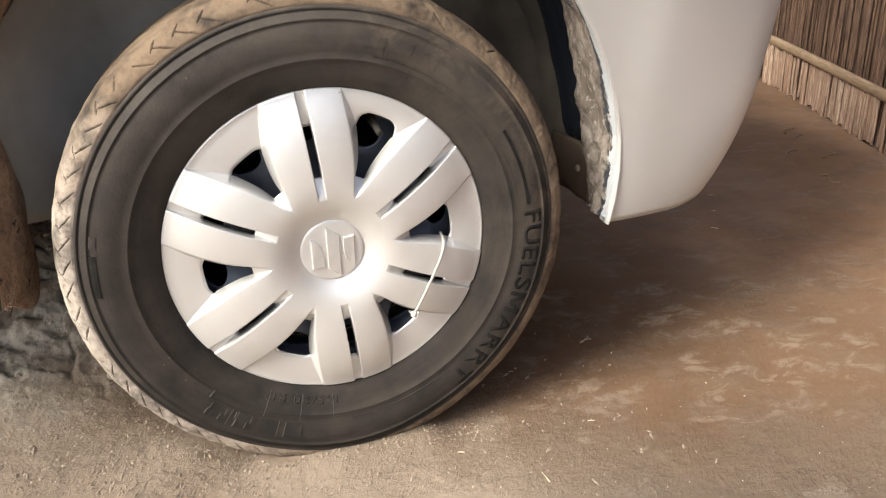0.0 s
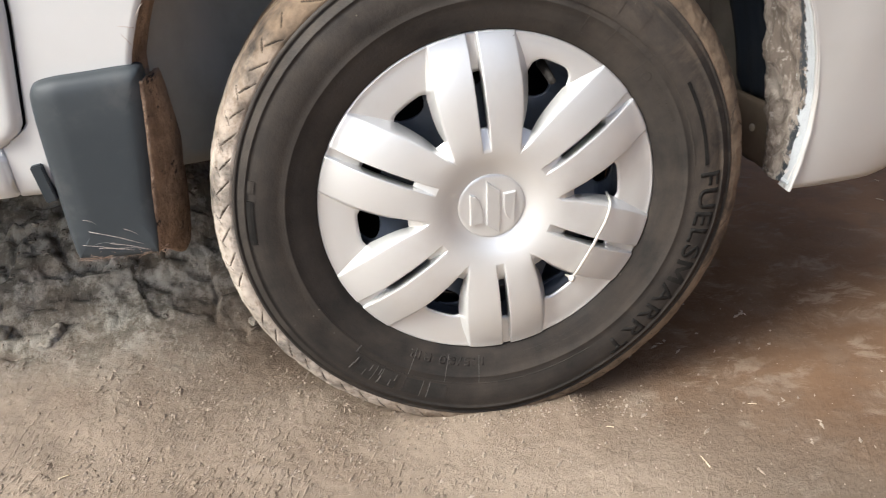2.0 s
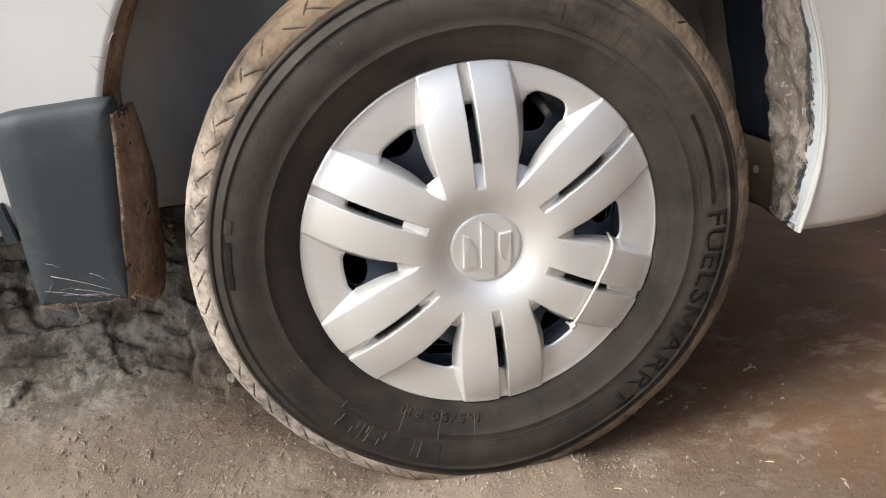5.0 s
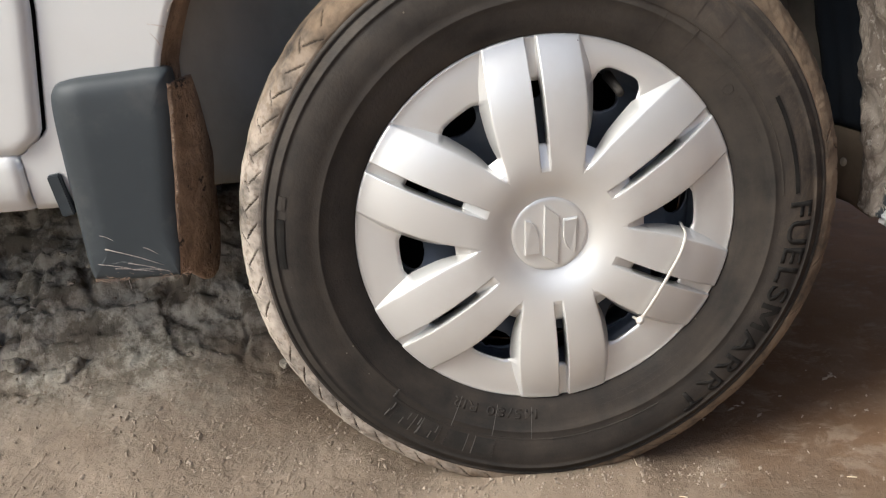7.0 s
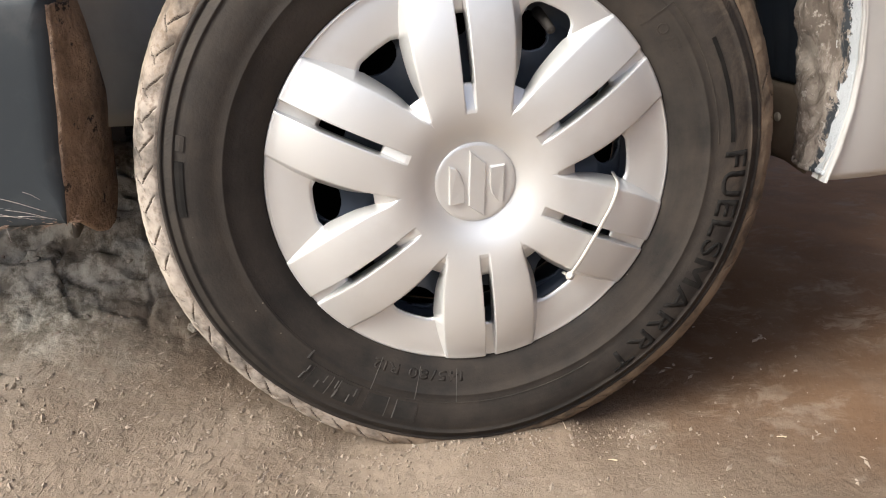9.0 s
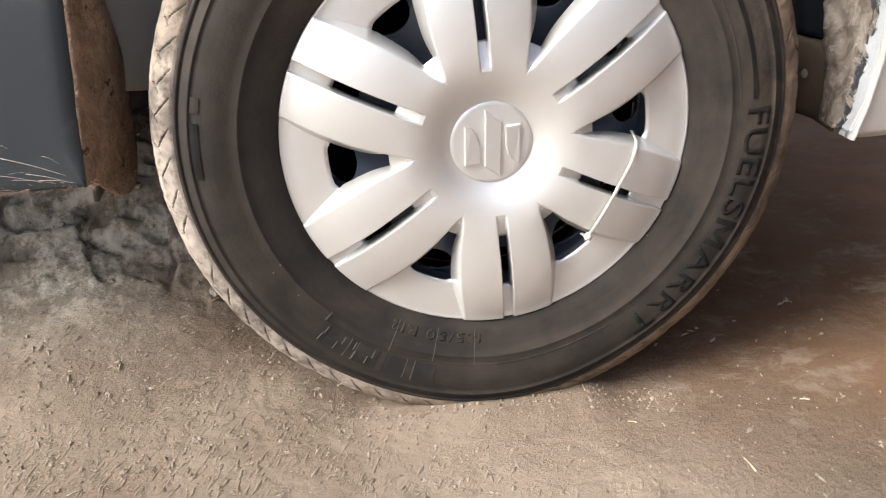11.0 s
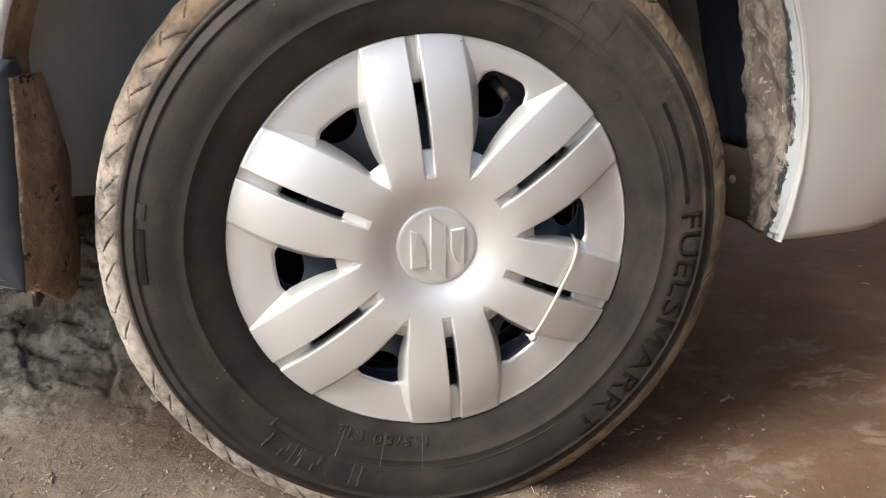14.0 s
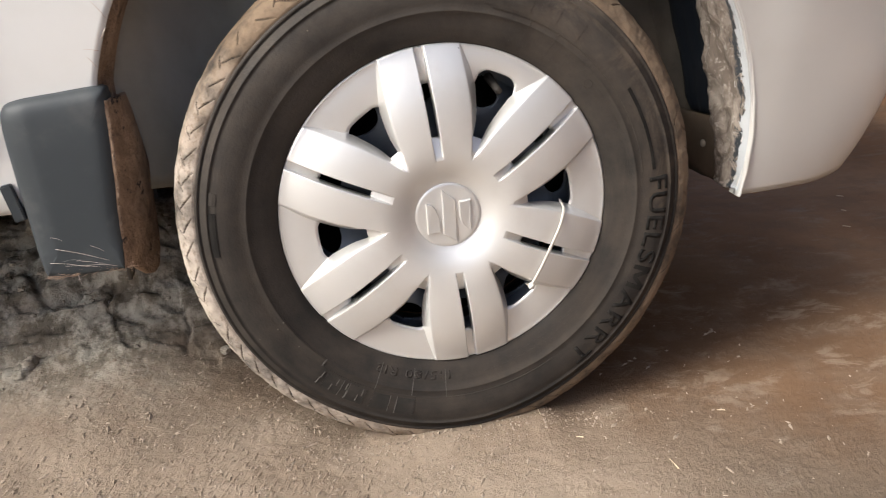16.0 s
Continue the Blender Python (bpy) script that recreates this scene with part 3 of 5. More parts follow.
def build_flank():
    zs = [0.310, 0.316, 0.323, 0.332, 0.344, 0.352, 0.357, 0.3602, 0.3625, 0.365, 0.368, 0.372, 0.377, 0.383] + list(np.arange(0.392, 0.655, 0.0125)) + [0.66, 0.70, 0.76, 0.82]
    verts, cols = [], 30
    for z in zs:
        x0, x1 = gap_x(z) - 0.018 * (1 - smooth(z, 0.3605, 0.382)) ** 2 if z > 0.36 else -0.4325 + 0.04 * (0.3575 - z), arch_x(z, -1)
        for j in range(cols):
            x = x0 + (x1 - x0) * (j / (cols - 1)) ** 2
            turn = 0.004 * (1 - smooth(x - x0, 0, 0.0025)) + 0.006 * (1 - smooth(z, 0.30, 0.33))
            verts.append((x, side_y(x) + turn, z))
    mesh_part("front_wing", verts, grid_faces(len(zs), cols), PAINT, car, "pearl silver front wing", solid=0.003, offset=-1)
    verts = []
    zs = [0.3605, 0.362, 0.364, 0.367, 0.372, 0.38, 0.40, 0.43, 0.47, 0.52, 0.6, 0.7, 0.82]
    xs = np.linspace(0, 1, 40) ** 2
    for z in zs:
        for t in xs:
            r = 0.018 * (1 - smooth(z, 0.3605, 0.382)) ** 2
            x = gap_x(max(z, 0.363)) - 0.0062 - r - t * 1.0
            turn = 0.005 * (1 - smooth(t, 0, 0.0028)) + 0.006 * (1 - smooth(z, 0.3605, 0.365))
            verts.append((x, side_y(x) - 0.001 + turn, z))
    mesh_part("front_door", verts, grid_faces(len(zs), 40, flip=True), PAINT, car, "pearl silver front door, closed", solid=0.006, offset=1)
    verts = []
    zs = [0.312, 0.314, 0.318, 0.325, 0.336, 0.345, 0.352, 0.3555, 0.3575]
    for z in zs:
        for t in xs:
            x = -0.4346 + 0.04 * (0.3575 - z) - t * 1.0
            turn = 0.008 * (1 - smooth(z, 0.312, 0.324)) + 0.005 * (1 - smooth(0.3575 - z, 0, 0.004)) + 0.004 * (1 - smooth(t, 0, 0.0028))
            verts.append((x, side_y(x) + turn, z))
    mesh_part("sill", verts, grid_faces(len(zs), 40, flip=True), PAINT, car, "pearl silver door sill", solid=0.006, offset=1)
    # black seal behind the gaps
    verts = [(x, side_y(x) + 0.02, z) for z in (0.315, 0.82) for x in (-1.4, -0.36)]
    mesh_part("door_seal", verts, grid_faces(2, 2), BLACK, car)
    # muddy inner lip of the arch
    lip = []
    zr = np.linspace(0.25, 0.655, 110)
    for z in zr:
        x = arch_x(z, -1)
        y = side_y(x)
        for k in range(20):
            f = k / 19
            w = interp(z, [(0.25, 0.05), (0.42, 0.045), (0.55, 0.04), (0.66, 0.03)])
            px, py = x - 0.001 + 0.010 * math.sin(f * math.pi * 0.5), y + 0.002 + w * f
            h = noise.turbulence(Vector((px * 30, py * 60, z * 34)), 4, False)
            lip.append((px + 0.004 * h * math.sin(math.pi * min(f * 1.1, 1)), py, z))
    mesh_part("arch_lip", lip, grid_faces(len(zr), 20), MUD, car, "arch lip caked with red mud", solid=0.004)


build_flank()
for z, dx, dz in ((0.437, -0.006, 0.010), (0.462, 0.007, 0.009), (0.478, -0.010, 0.016), (0.497, -0.005, 0.012), (0.451, -0.012, 0.003)):
    p = Vector((arch_x(z, -1) - 0.001, side_y(arch_x(z, -1)) - 0.0005, z))
    tube("grass_blade", spline([p, p + Vector((dx * 0.5, -0.002, dz * 0.6)), p + Vector((dx, -0.003, dz))], 6), 0.0004, BLADE, car, "", 5, 0.7, 0.5)


# -- the mud flap behind the wheel
# dry blades stuck to the flap's face: from x, z to x, z, and half-width
SCORES = [(-0.376, 0.276, -0.331, 0.258, 0.0007), (-0.378, 0.288, -0.368, 0.283, 0.0005), (-0.345, 0.275, -0.334, 0.268, 0.0005), (-0.384, 0.263, -0.350, 0.254, 0.0006), (-0.360, 0.262, -0.328, 0.252, 0.0006), (-0.371, 0.258, -0.340, 0.2525, 0.0005), (-0.352, 0.256, -0.325, 0.2515, 0.0005), (-0.362, 0.247, -0.361, 0.236, 0.0006)]


def build_flap():
    out = spline([(-0.3975, 0, 0.330), (-0.3975, 0, 0.39), (-0.393, 0, 0.409), (-0.380, 0, 0.4155), (-0.345, 0, 0.4185), (-0.306, 0, 0.4205), (-0.3000, 0, 0.412), (-0.3005, 0, 0.39), (-0.308, 0, 0.32), (-0.318, 0, 0.252), (-0.322, 0, 0.246), (-0.345, 0, 0.2455), (-0.386, 0, 0.247), (-0.392, 0, 0.250), (-0.3955, 0, 0.27)], 120)
    mid = Vector((-0.35, 0, 0.33))
    bm = bmesh.new()
    rings = []
    for inset, dy in ((0.0, 0.012), (0.0, 0.0), (0.0015, -0.007), (0.004, -0.0105), (0.008, -0.0130), (0.013, -0.0142)):
        ring = []
        for p in out:
            d = Vector((min(max(p.x, -0.374), -0.326), 0, min(max(p.z, 0.272), 0.392))) - p
            left = smooth(-p.x, 0.37, 0.395)
            k = inset * (1 + 0.9 * left)
            q = p + d.normalized() * min(k, d.length * 0.9)
            # the lower end is cut off square, the rest rolls over
            square = 0.8 * (1 - smooth(p.z, 0.250, 0.310)) * (inset > 0)
            ring.append(bm.verts.new((q.x, side_y(q.x) + dy + (-0.0147 - dy) * square, q.z)))
        rings.append(ring)
    edge = [v.co.copy() for v in rings[-1]]
    for a, b in zip(rings, rings[1:]):
        for j in range(len(a)):
            bm.faces.new((a[j], b[j], b[(j + 1) % len(a)], a[(j + 1) % len(a)]))
    for f, dy in ((0.07, -0.0146), (0.25, -0.0147), (0.5, -0.0147), (0.8, -0.0147)):
        ring = []
        for p in edge:
            q = p.lerp(mid, f)
            ring.append(bm.verts.new((q.x, side_y(q.x) + dy, q.z)))
        for j in range(len(out)):
            bm.faces.new((rings[-1][j], ring[j], ring[(j + 1) % len(out)], rings[-1][(j + 1) % len(out)]))
        rings.append(ring)
    cen = bm.verts.new((mid.x, side_y(mid.x) - 0.0147, mid.z))
    for j in range(len(out)):
        bm.faces.new((rings[-1][j], cen, rings[-1][(j + 1) % len(out)]))
    bmesh.ops.recalc_face_normals(bm, faces=bm.faces)
    flap = part("mud_flap", bm, FLAP, car, "scuffed dark grey plastic mud flap")
    # the face towards the tyre, caked with mud
    verts = []
    zr = np.linspace(0.0, 1.0, 60)
    for v in zr:
        for k in range(24):
            f = k / 23
            z = (0.246 - 0.030 * smooth(f, 0.0, 0.7) + 0.012 * smooth(f, 0.85, 1.0)) * (1 - v) + 0.408 * v
            x = interp(z, [(0.2, -0.326), (0.25, -0.319), (0.32, -0.3085), (0.39, -0.301), (0.42, -0.300)])
            w = interp(v, [(0, 0.095), (0.1, 0.105), (0.6, 0.08), (1, 0.05)])
            h = noise.turbulence(Vector((f * 2, z * 30, 5.0)), 4, False)
            verts.append((x + interp(v, [(0, 0.025), (0.6, 0.020), (1, 0.010)]) * math.sin(f * 1.57) + 0.004 * h * math.sin(math.pi * min(f + 0.08, 1)), side_y(x) - 0.011 + w * f, z + 0.002 * noise.noise(Vector((f * 9, v * 9, 0)))))
    mesh_part("mud_face", verts, grid_faces(60, 24), MUD, flap, "mud caked on the flap's inner face", solid=0.005)
    # torn fibres and dry grass along the lower edge
    rng = random.Random(5)
    bm = bmesh.new()
    for i in range(190):
        x = -0.392 + 0.082 * rng.random()
        p = Vector((x, side_y(x) - 0.015 + 0.010 * rng.random(), 0.2465 + 0.006 * rng.random() ** 2))
        d = Vector((rng.uniform(-1, 1), rng.uniform(-0.5, 0.1), rng.uniform(-0.45, 0.35))) * rng.uniform(0.003, 0.012)
        n = Vector((0, 0, 0.0003))
        bm.faces.new([bm.verts.new(q) for q in (p - n, p + d, p + n)])
    for x0, z0, x1, z1, w in SCORES:
        line = spline([(x0, side_y(x0) - 0.0151, z0), ((x0 + x1) / 2, side_y((x0 + x1) / 2) - 0.0153, (z0 + z1) / 2 + 0.001), (x1, side_y(x1) - 0.0151, z1)], 8)
        tube("grass_blade", line, 0.38 * w, BLADE, flap, "", 5, 0.6, 0.5)
    part("frayed_edge", bm, FIBRE, flap, "frayed fibres and dry grass on the lower edge", smooth=False)
    # the rim towards the tyre is rubbed pale
    rim = spline([(-0.3008, 0, 0.400), (-0.3025, 0, 0.372), (-0.3088, 0, 0.318), (-0.3135, 0, 0.285), (-0.3180, 0, 0.256)], 40)
    tube("rubbed_edge", [Vector((p.x - 0.0022, side_y(p.x) - 0.0087, p.z)) for p in rim], 0.0008, SCUFF, flap, "pale rubbed edge", 6)
    x = -0.4045
    bm = bmesh.new()
    bmesh.ops.create_cube(bm, size=1, matrix=Matrix.Translation((x, side_y(x) - 0.001, 0.3225)) @ Euler((0, radians(-9), 0)).to_matrix().to_4x4() @ Matrix.Diagonal((0.0105, 0.01, 0.036, 1)))
    bmesh.ops.bevel(bm, geom=bm.edges[:], offset=0.0012, segments=2, affect="EDGES")
    part("bracket", bm, FLAP, flap, "dark grey mounting bracket", smooth=False)


build_flap()


# -- inside the arch
def build_liner():
    verts, n = [], 70
    ys = np.linspace(0.0, 0.42, 24)
    for y in ys:
        for i in range(n):
            a = radians(-16 + 212 * i / (n - 1))
            r = 0.345 + 0.006 * math.sin(y * 60) * smooth(y, 0.05, 0.1)
            x, z = ARCH[0] + r * math.cos(a), 0.315 + r * math.sin(a)
            if z < 0.27:
                x = ARCH[0] + math.copysign(r * math.cos(radians(7)), x)
            h = 0.004 * noise.noise(Vector((x * 9, y * 9, z * 9)))
            verts.append((x + h, y + 0.055 - 0.078 * x, z))
    mesh_part("wheel_liner", verts, grid_faces(len(ys), n), LINER, car, "dusty black wheel arch liner", solid=0.004)
    verts = []
    for i in range(24):
        for j in range(40):
            x = -0.335 + 0.385 * j / 39
            deep = 0.095 + 0.130 * smooth(x, -0.335, -0.17)
            foot = 0.306 - 0.024 * smooth(x, -0.32, -0.20)
            z = foot + (0.665 - foot) * i / 23
            dent = 0.004 * noise.noise(Vector((x * 14, z * 9, 2.0))) + 0.003 * noise.noise(Vector((x * 40 + z * 25, z * 12, 5.0)))
            verts.append((x, deep + dent, z))
    # rear half: light that does not reach inside is put into its colour
    mesh_part("inner_panel", verts, grid_faces(24, 40), PANEL, car, "pale grey inner wheel-house panel", solid=0.004)
    # front half of the same panel, left in the dark liner colour
    verts = [(0.05 + 0.35 * j / 19, 0.225 + 0.006 * math.sin(j), 0.22 + 0.39 * i / 19) for i in range(20) for j in range(20)]
    mesh_part("inner_panel", verts, grid_faces(20, 20), LINER, car, "dark inner wheel-house panel", solid=0.004)
    # underside, bonnet and far side close the body
    verts = [(-2.6, 0.30, 0.36), (-0.36, 0.30, 0.36), (-0.36, 1.38, 0.36), (-2.6, 1.38, 0.36)]
    mesh_part("floor_pan", verts, [(0, 1, 2, 3)], LINER, car, solid=0.01)
    verts = [(-0.36, 0.47, 0.25), (0.62, 0.47, 0.25), (0.62, 1.38, 0.25), (-0.36, 1.38, 0.25)]
    mesh_part("engine_tray", verts, [(0, 1, 2, 3)], LINER, car, solid=0.01)
    verts = [(x, y, 0.82 + 0.03 * math.sin(math.pi * (y + 0.05) / 1.45)) for x in (-2.6, -0.4, 0.02, 0.3, 0.5, 0.62) for y in np.linspace(0.02, 1.38, 10)]
    mesh_part("bonnet", verts, grid_faces(6, 10), PAINT, car, solid=0.004)
    verts = [(x, 1.38, z) for z in (0.30, 0.82) for x in (-2.6, 0.62)]
    mesh_part("far_side", verts, grid_faces(2, 2), PAINT, car, solid=0.004)
    verts = [(-2.6, y, z) for z in (0.30, 0.82) for y in (0.22, 1.38)]
    mesh_part("rear_panel", verts, grid_faces(2, 2), PAINT, car, solid=0.004)
    verts = [(x, side_y(x) + 0.001, z) for z in (0.314, 0.82) for x in (-2.6, -1.44)]
    mesh_part("rear_door", verts, grid_faces(2, 2, flip=True), PAINT, car, "pearl silver rear door, closed", solid=0.006)
    # dark sheet for the shaded recess behind the flange; tan splash panel below it
    def liner_x(z):
        return ARCH[0] + math.sqrt(0.345**2 - min(abs(z - 0.315), 0.34) ** 2)

    verts = []
    zs = np.linspace(0.301, 0.645, 50)
    for z in zs:
        y1 = interp(z, [(0.30, 0.142), (0.315, 0.156), (0.40, 0.170), (0.48, 0.155), (0.65, 0.15)])
        for k in range(14):
            y = 0.058 + (y1 - 0.058) * k / 13
            verts.append((liner_x(z) - 0.010 + 0.0012 * math.cos(k * 1.9), y, z))
    mesh_part("arch_recess_dark", verts, grid_faces(50, 14, flip=True), RECESS_SHADE, car, "blue-black sheet standing for the shaded recess in the wheel arch", solid=0.003)
    verts = []
    zs = np.linspace(0.226, 0.2985, 14)
    for z in zs:
        for k in range(12):
            y = 0.056 + 0.125 * k / 11
            verts.append((liner_x(0.30) - 0.011 - 0.05 * max(0.25 - z, 0) + 0.003 * (z > 0.295), y, z + 0.18 * (y - 0.10) * (0.2985 - z) / 0.0725))
    mesh_part("splash_panel", verts, grid_faces(14, 12, flip=True), SPLASH, car, "dusty tan splash panel", solid=0.003)
    bm = bmesh.new()
    bmesh.ops.create_uvsphere(bm, u_segments=14, v_segments=8, radius=0.0048, matrix=Matrix.Translation((liner_x(0.30) - 0.0140, 0.1045, 0.265)) @ Matrix.Diagonal((0.5, 1, 1, 1)))
    part("liner_clip", bm, CLIP, car, "pale round liner clip")


build_liner()

# -- the wheel
PROFILE = [  # radius, y: the outer half of the tyre, bead to crown
    (0.163, 0.030), (0.1665, 0.0130), (0.171, 0.0072), (0.177, 0.0034), (0.183, 0.0006), (0.190, -0.0020), (0.1975, -0.0047),
    (0.1980, -0.0053), (0.1990, -0.0055), (0.1995, -0.0052), (0.206, -0.0068), (0.214, -0.0080), (0.223, -0.0078), (0.2300, -0.0066), (0.2335, -0.0052), (0.2342, -0.0064), (0.2354, -0.0062), (0.2360, -0.0042),
    (0.2405, -0.0030), (0.2410, -0.0008), (0.2428, -0.0002), (0.2434, -0.0016), (0.2460, 0.0002), (0.2468, 0.0026), (0.2500, 0.0040), (0.2558, 0.0070), (0.2605, 0.0125),
    (0.2632, 0.0210), (0.2648, 0.033), (0.2657, 0.047), (0.2662, 0.068)]


def tyre_y(r):
    return interp(r, PROFILE[:25])


def squash(p):
    """The tyre's foot flattens on the soil and bulges a little."""
    x, y, z = p
    low = smooth(0.075 - z, 0, 0.075) * math.exp(-((x / 0.12) ** 2))
    bulge = 0.006 * low * (1 if y < 0.068 else -1)
    return (x, y - bulge, max(z - 0.002 * low, 0.009))


def polar(r, a, y):
    """A point of the wheel: radius, degrees clockwise from the top, depth."""
    t = radians(a)
    return squash(on_wheel(r * math.sin(t), y, r * math.cos(t)))


def revolve(name, prof, mat, parent, label="", n=200, solid=0.0):
    verts = [polar(r, 360 * j / n, y) for r, y in prof for j in range(n)]
    return mesh_part(name, verts, grid_faces(len(prof), n, wrap=True), mat, parent, label, solid=solid)


def build_wheel():
    # the pressed-steel rim, dark behind the cover
    prof = [(0.012, 0.030), (0.03, 0.030), (0.036, 0.026), (0.05, 0.030), (0.062, 0.036), (0.085, 0.036), (0.10, 0.030), *((r, interp(r, [(0.10, 0.030), (0.115, 0.028), (0.120, 0.029), (0.13, 0.036), (0.140, 0.0455)])) for r in np.arange(0.104, 0.1425, 0.0007)), (0.150, 0.046), (0.155, 0.030), (0.160, 0.020), (0.1675, 0.016), (0.169, 0.014), (0.170, 0.018), (0.168, 0.04), (0.160, 0.06), (0.158, 0.10), (0.17, 0.125)]
    n = 900
    verts = []
    for r, y in prof:
        for j in range(n):
            a = 2 * math.pi * j / n
            rib = 0.007 * smooth(r, 0.06, 0.1) * (1 - smooth(r, 0.125, 0.14)) * math.cos(8 * a)
            verts.append(on_wheel(r * math.sin(a), y + rib, r * math.cos(a)))
    # rounded cooling holes through the disc
    faces = []
    for q in grid_faces(len(prof), n, wrap=True):
        i, j = divmod(q[0], n)
        rm, am = (prof[i][0] + prof[i + 1][0]) / 2, (j + 0.5) * 360 / n
        off = (am - 23 + 15) % 30 - 15
        if math.hypot(off / 8.5, (rm - 0.1245) / 0.0150) > 1:
            faces.append(q)
    wheel = mesh_part("wheel", verts, faces, STEEL, car, "black steel wheel", solid=0.003)
    revolve("brake_drum", [(0.01, 0.062), (0.098, 0.062), (0.102, 0.066), (0.103, 0.10), (0.155, 0.104)], BLACK, wheel, "dark brake drum behind the wheel", 64, 0.003)
    full = PROFILE + [(r, 0.136 - y) for r, y in PROFILE[-2::-1]]
    revolve("tyre", full, RUBBER, wheel, "dusty black rubber tyre", 240)

    # shoulder tread: a crust of clay over the rubber, with a long slanting cut and a short hook in each pitch
    line = spline([(r, y, 0) for r, y in [(0.2472, 0.0016), (0.2520, 0.0030), (0.2570, 0.0062), (0.2620, 0.0118), (0.2654, 0.0205), (0.2670, 0.033), (0.2680, 0.046), (0.2684, 0.058)]], 84)
    along = [0.0]
    for p, q in zip(line, line[1:]):
        along.append(along[-1] + (q - p).length)
    pitches, per = 66, 42
    cols = pitches * per
    rng = random.Random(3)
    filled = []
    for i in range(pitches):
        a = 360 * i / pitches
        filled.append((rng.random() < (0.85 if a < 130 else 0.08), rng.random() < (0.85 if a < 130 else 0.12)))
    wob = [(rng.uniform(-0.06, 0.06), rng.uniform(-0.08, 0.08)) for i in range(pitches)]

    def in_cut(u, v, i):
        """Whether a spot of the shoulder, u pitches round and v metres across, lies in a cut of pitch i."""
        du, dv = wob[i % pitches]
        cuts = []
        if not filled[i % pitches][0]:
            cuts.append(((0.82 + du, 0.0010), (0.13 + du, 0.0128 + 0.01 * dv), 0.0009))
        if not filled[i % pitches][1]:
            cuts.append(((-0.06 + du, 0.0100), (0.34 + du, 0.0205 + 0.01 * dv), 0.0009))
        for (u0, v0), (u1, v1), w in cuts:
            k = 0.0251
            dx, dy = (u1 - u0) * k, v1 - v0
            px, py = (u - u0) * k, v - v0
            t = (px * dx + py * dy) / (dx * dx + dy * dy)
            if 0 < t < 1 and abs(px * dy - py * dx) / math.hypot(dx, dy) < w * (1 - 0.45 * abs(2 * t - 1)):
                return True
        return False

    verts, cut = [], set()
    for k, p in enumerate(line):
        for j in range(cols):
            a = 360 * j / cols
            t = radians(a)
            q = Vector((math.sin(t), math.cos(t), 0)) * 0.26
            crust = 0.0009 * noise.noise(Vector((q.x * 60, q.y * 60, along[k] * 90))) + 0.0006 * noise.noise(Vector((q.x * 190, q.y * 190, along[k] * 190)))
            u = j / per
            if 0.001 < along[k] < 0.022 and (in_cut(u - int(u), along[k], int(u)) or in_cut(u - int(u) - 1, along[k], int(u) + 1)):
                crust -= 0.0024
                cut.add(k * cols + j)
            if k in (0, len(line) - 1):
                crust = -0.002
            verts.append(polar(p.x + 0.0010 + crust, a, p.y - 0.0006 - 0.4 * crust))
    faces = grid_faces(len(line), cols, wrap=True)
    tread = mesh_part("shoulder_tread", verts, faces, TREAD, wheel, "shoulder tread caked with pale clay, cut by short sipes")
    # the clay has not reached the rubber inside the cuts
    tread.data.materials.append(GROOVE)
    for poly in tread.data.polygons:
        if sum(v in cut for v in poly.vertices) > 1:
            poly.material_index = 1
    bm = bmesh.new()
    for y0, y1 in ((0.064, 0.084), (0.089, 0.104), (0.108, 0.128)):
        r0, r1 = (0.2688, 0.2686) if y1 < 0.12 else (0.2680, 0.2630)
        rings = [[bm.verts.new(polar(r, 360 * j / 200, y)) for j in range(200)] for r, y in ((r0 - 0.004, y0), (r0, y0 + 0.001), (r1, y1 - 0.001), (r1 - 0.004, y1))]
        for a, b in zip(rings, rings[1:]):
            for j in range(200):
                bm.faces.new((a[j], a[(j + 1) % 200], b[(j + 1) % 200], b[j]))
    part("tread_ribs", bm, TREAD, wheel, "worn centre tread ribs")
    return wheel


wheel = build_wheel()


# -- moulded marks on the sidewall
LETTER_M = [(0, 0), (0, 0.73), (0.17, 0.73), (0.37, 0.30), (0.57, 0.73), (0.74, 0.73), (0.74, 0), (0.60, 0), (0.60, 0.47), (0.43, 0.12), (0.31, 0.12), (0.14, 0.47), (0.14, 0)]


def letter_mesh(ch, size):
    if ch == "M":
        me = bpy.data.meshes.new("letter")
        me.from_pydata([(x * size, y * size, 0) for x, y in LETTER_M], [], [tuple(range(len(LETTER_M)))])
        return me
    cu = bpy.data.curves.new("letter", "FONT")
    cu.body, cu.size, cu.resolution_u, cu.extrude = ch, size, 4, 0.0
    cu.offset = size * 0.016
    ob = bpy.data.objects.new("letter", cu)
    scene.collection.objects.link(ob)
    dg = bpy.context.evaluated_depsgraph_get()
    me = bpy.data.meshes.new_from_object(ob.evaluated_get(dg))
    bpy.data.objects.remove(ob)
    return me


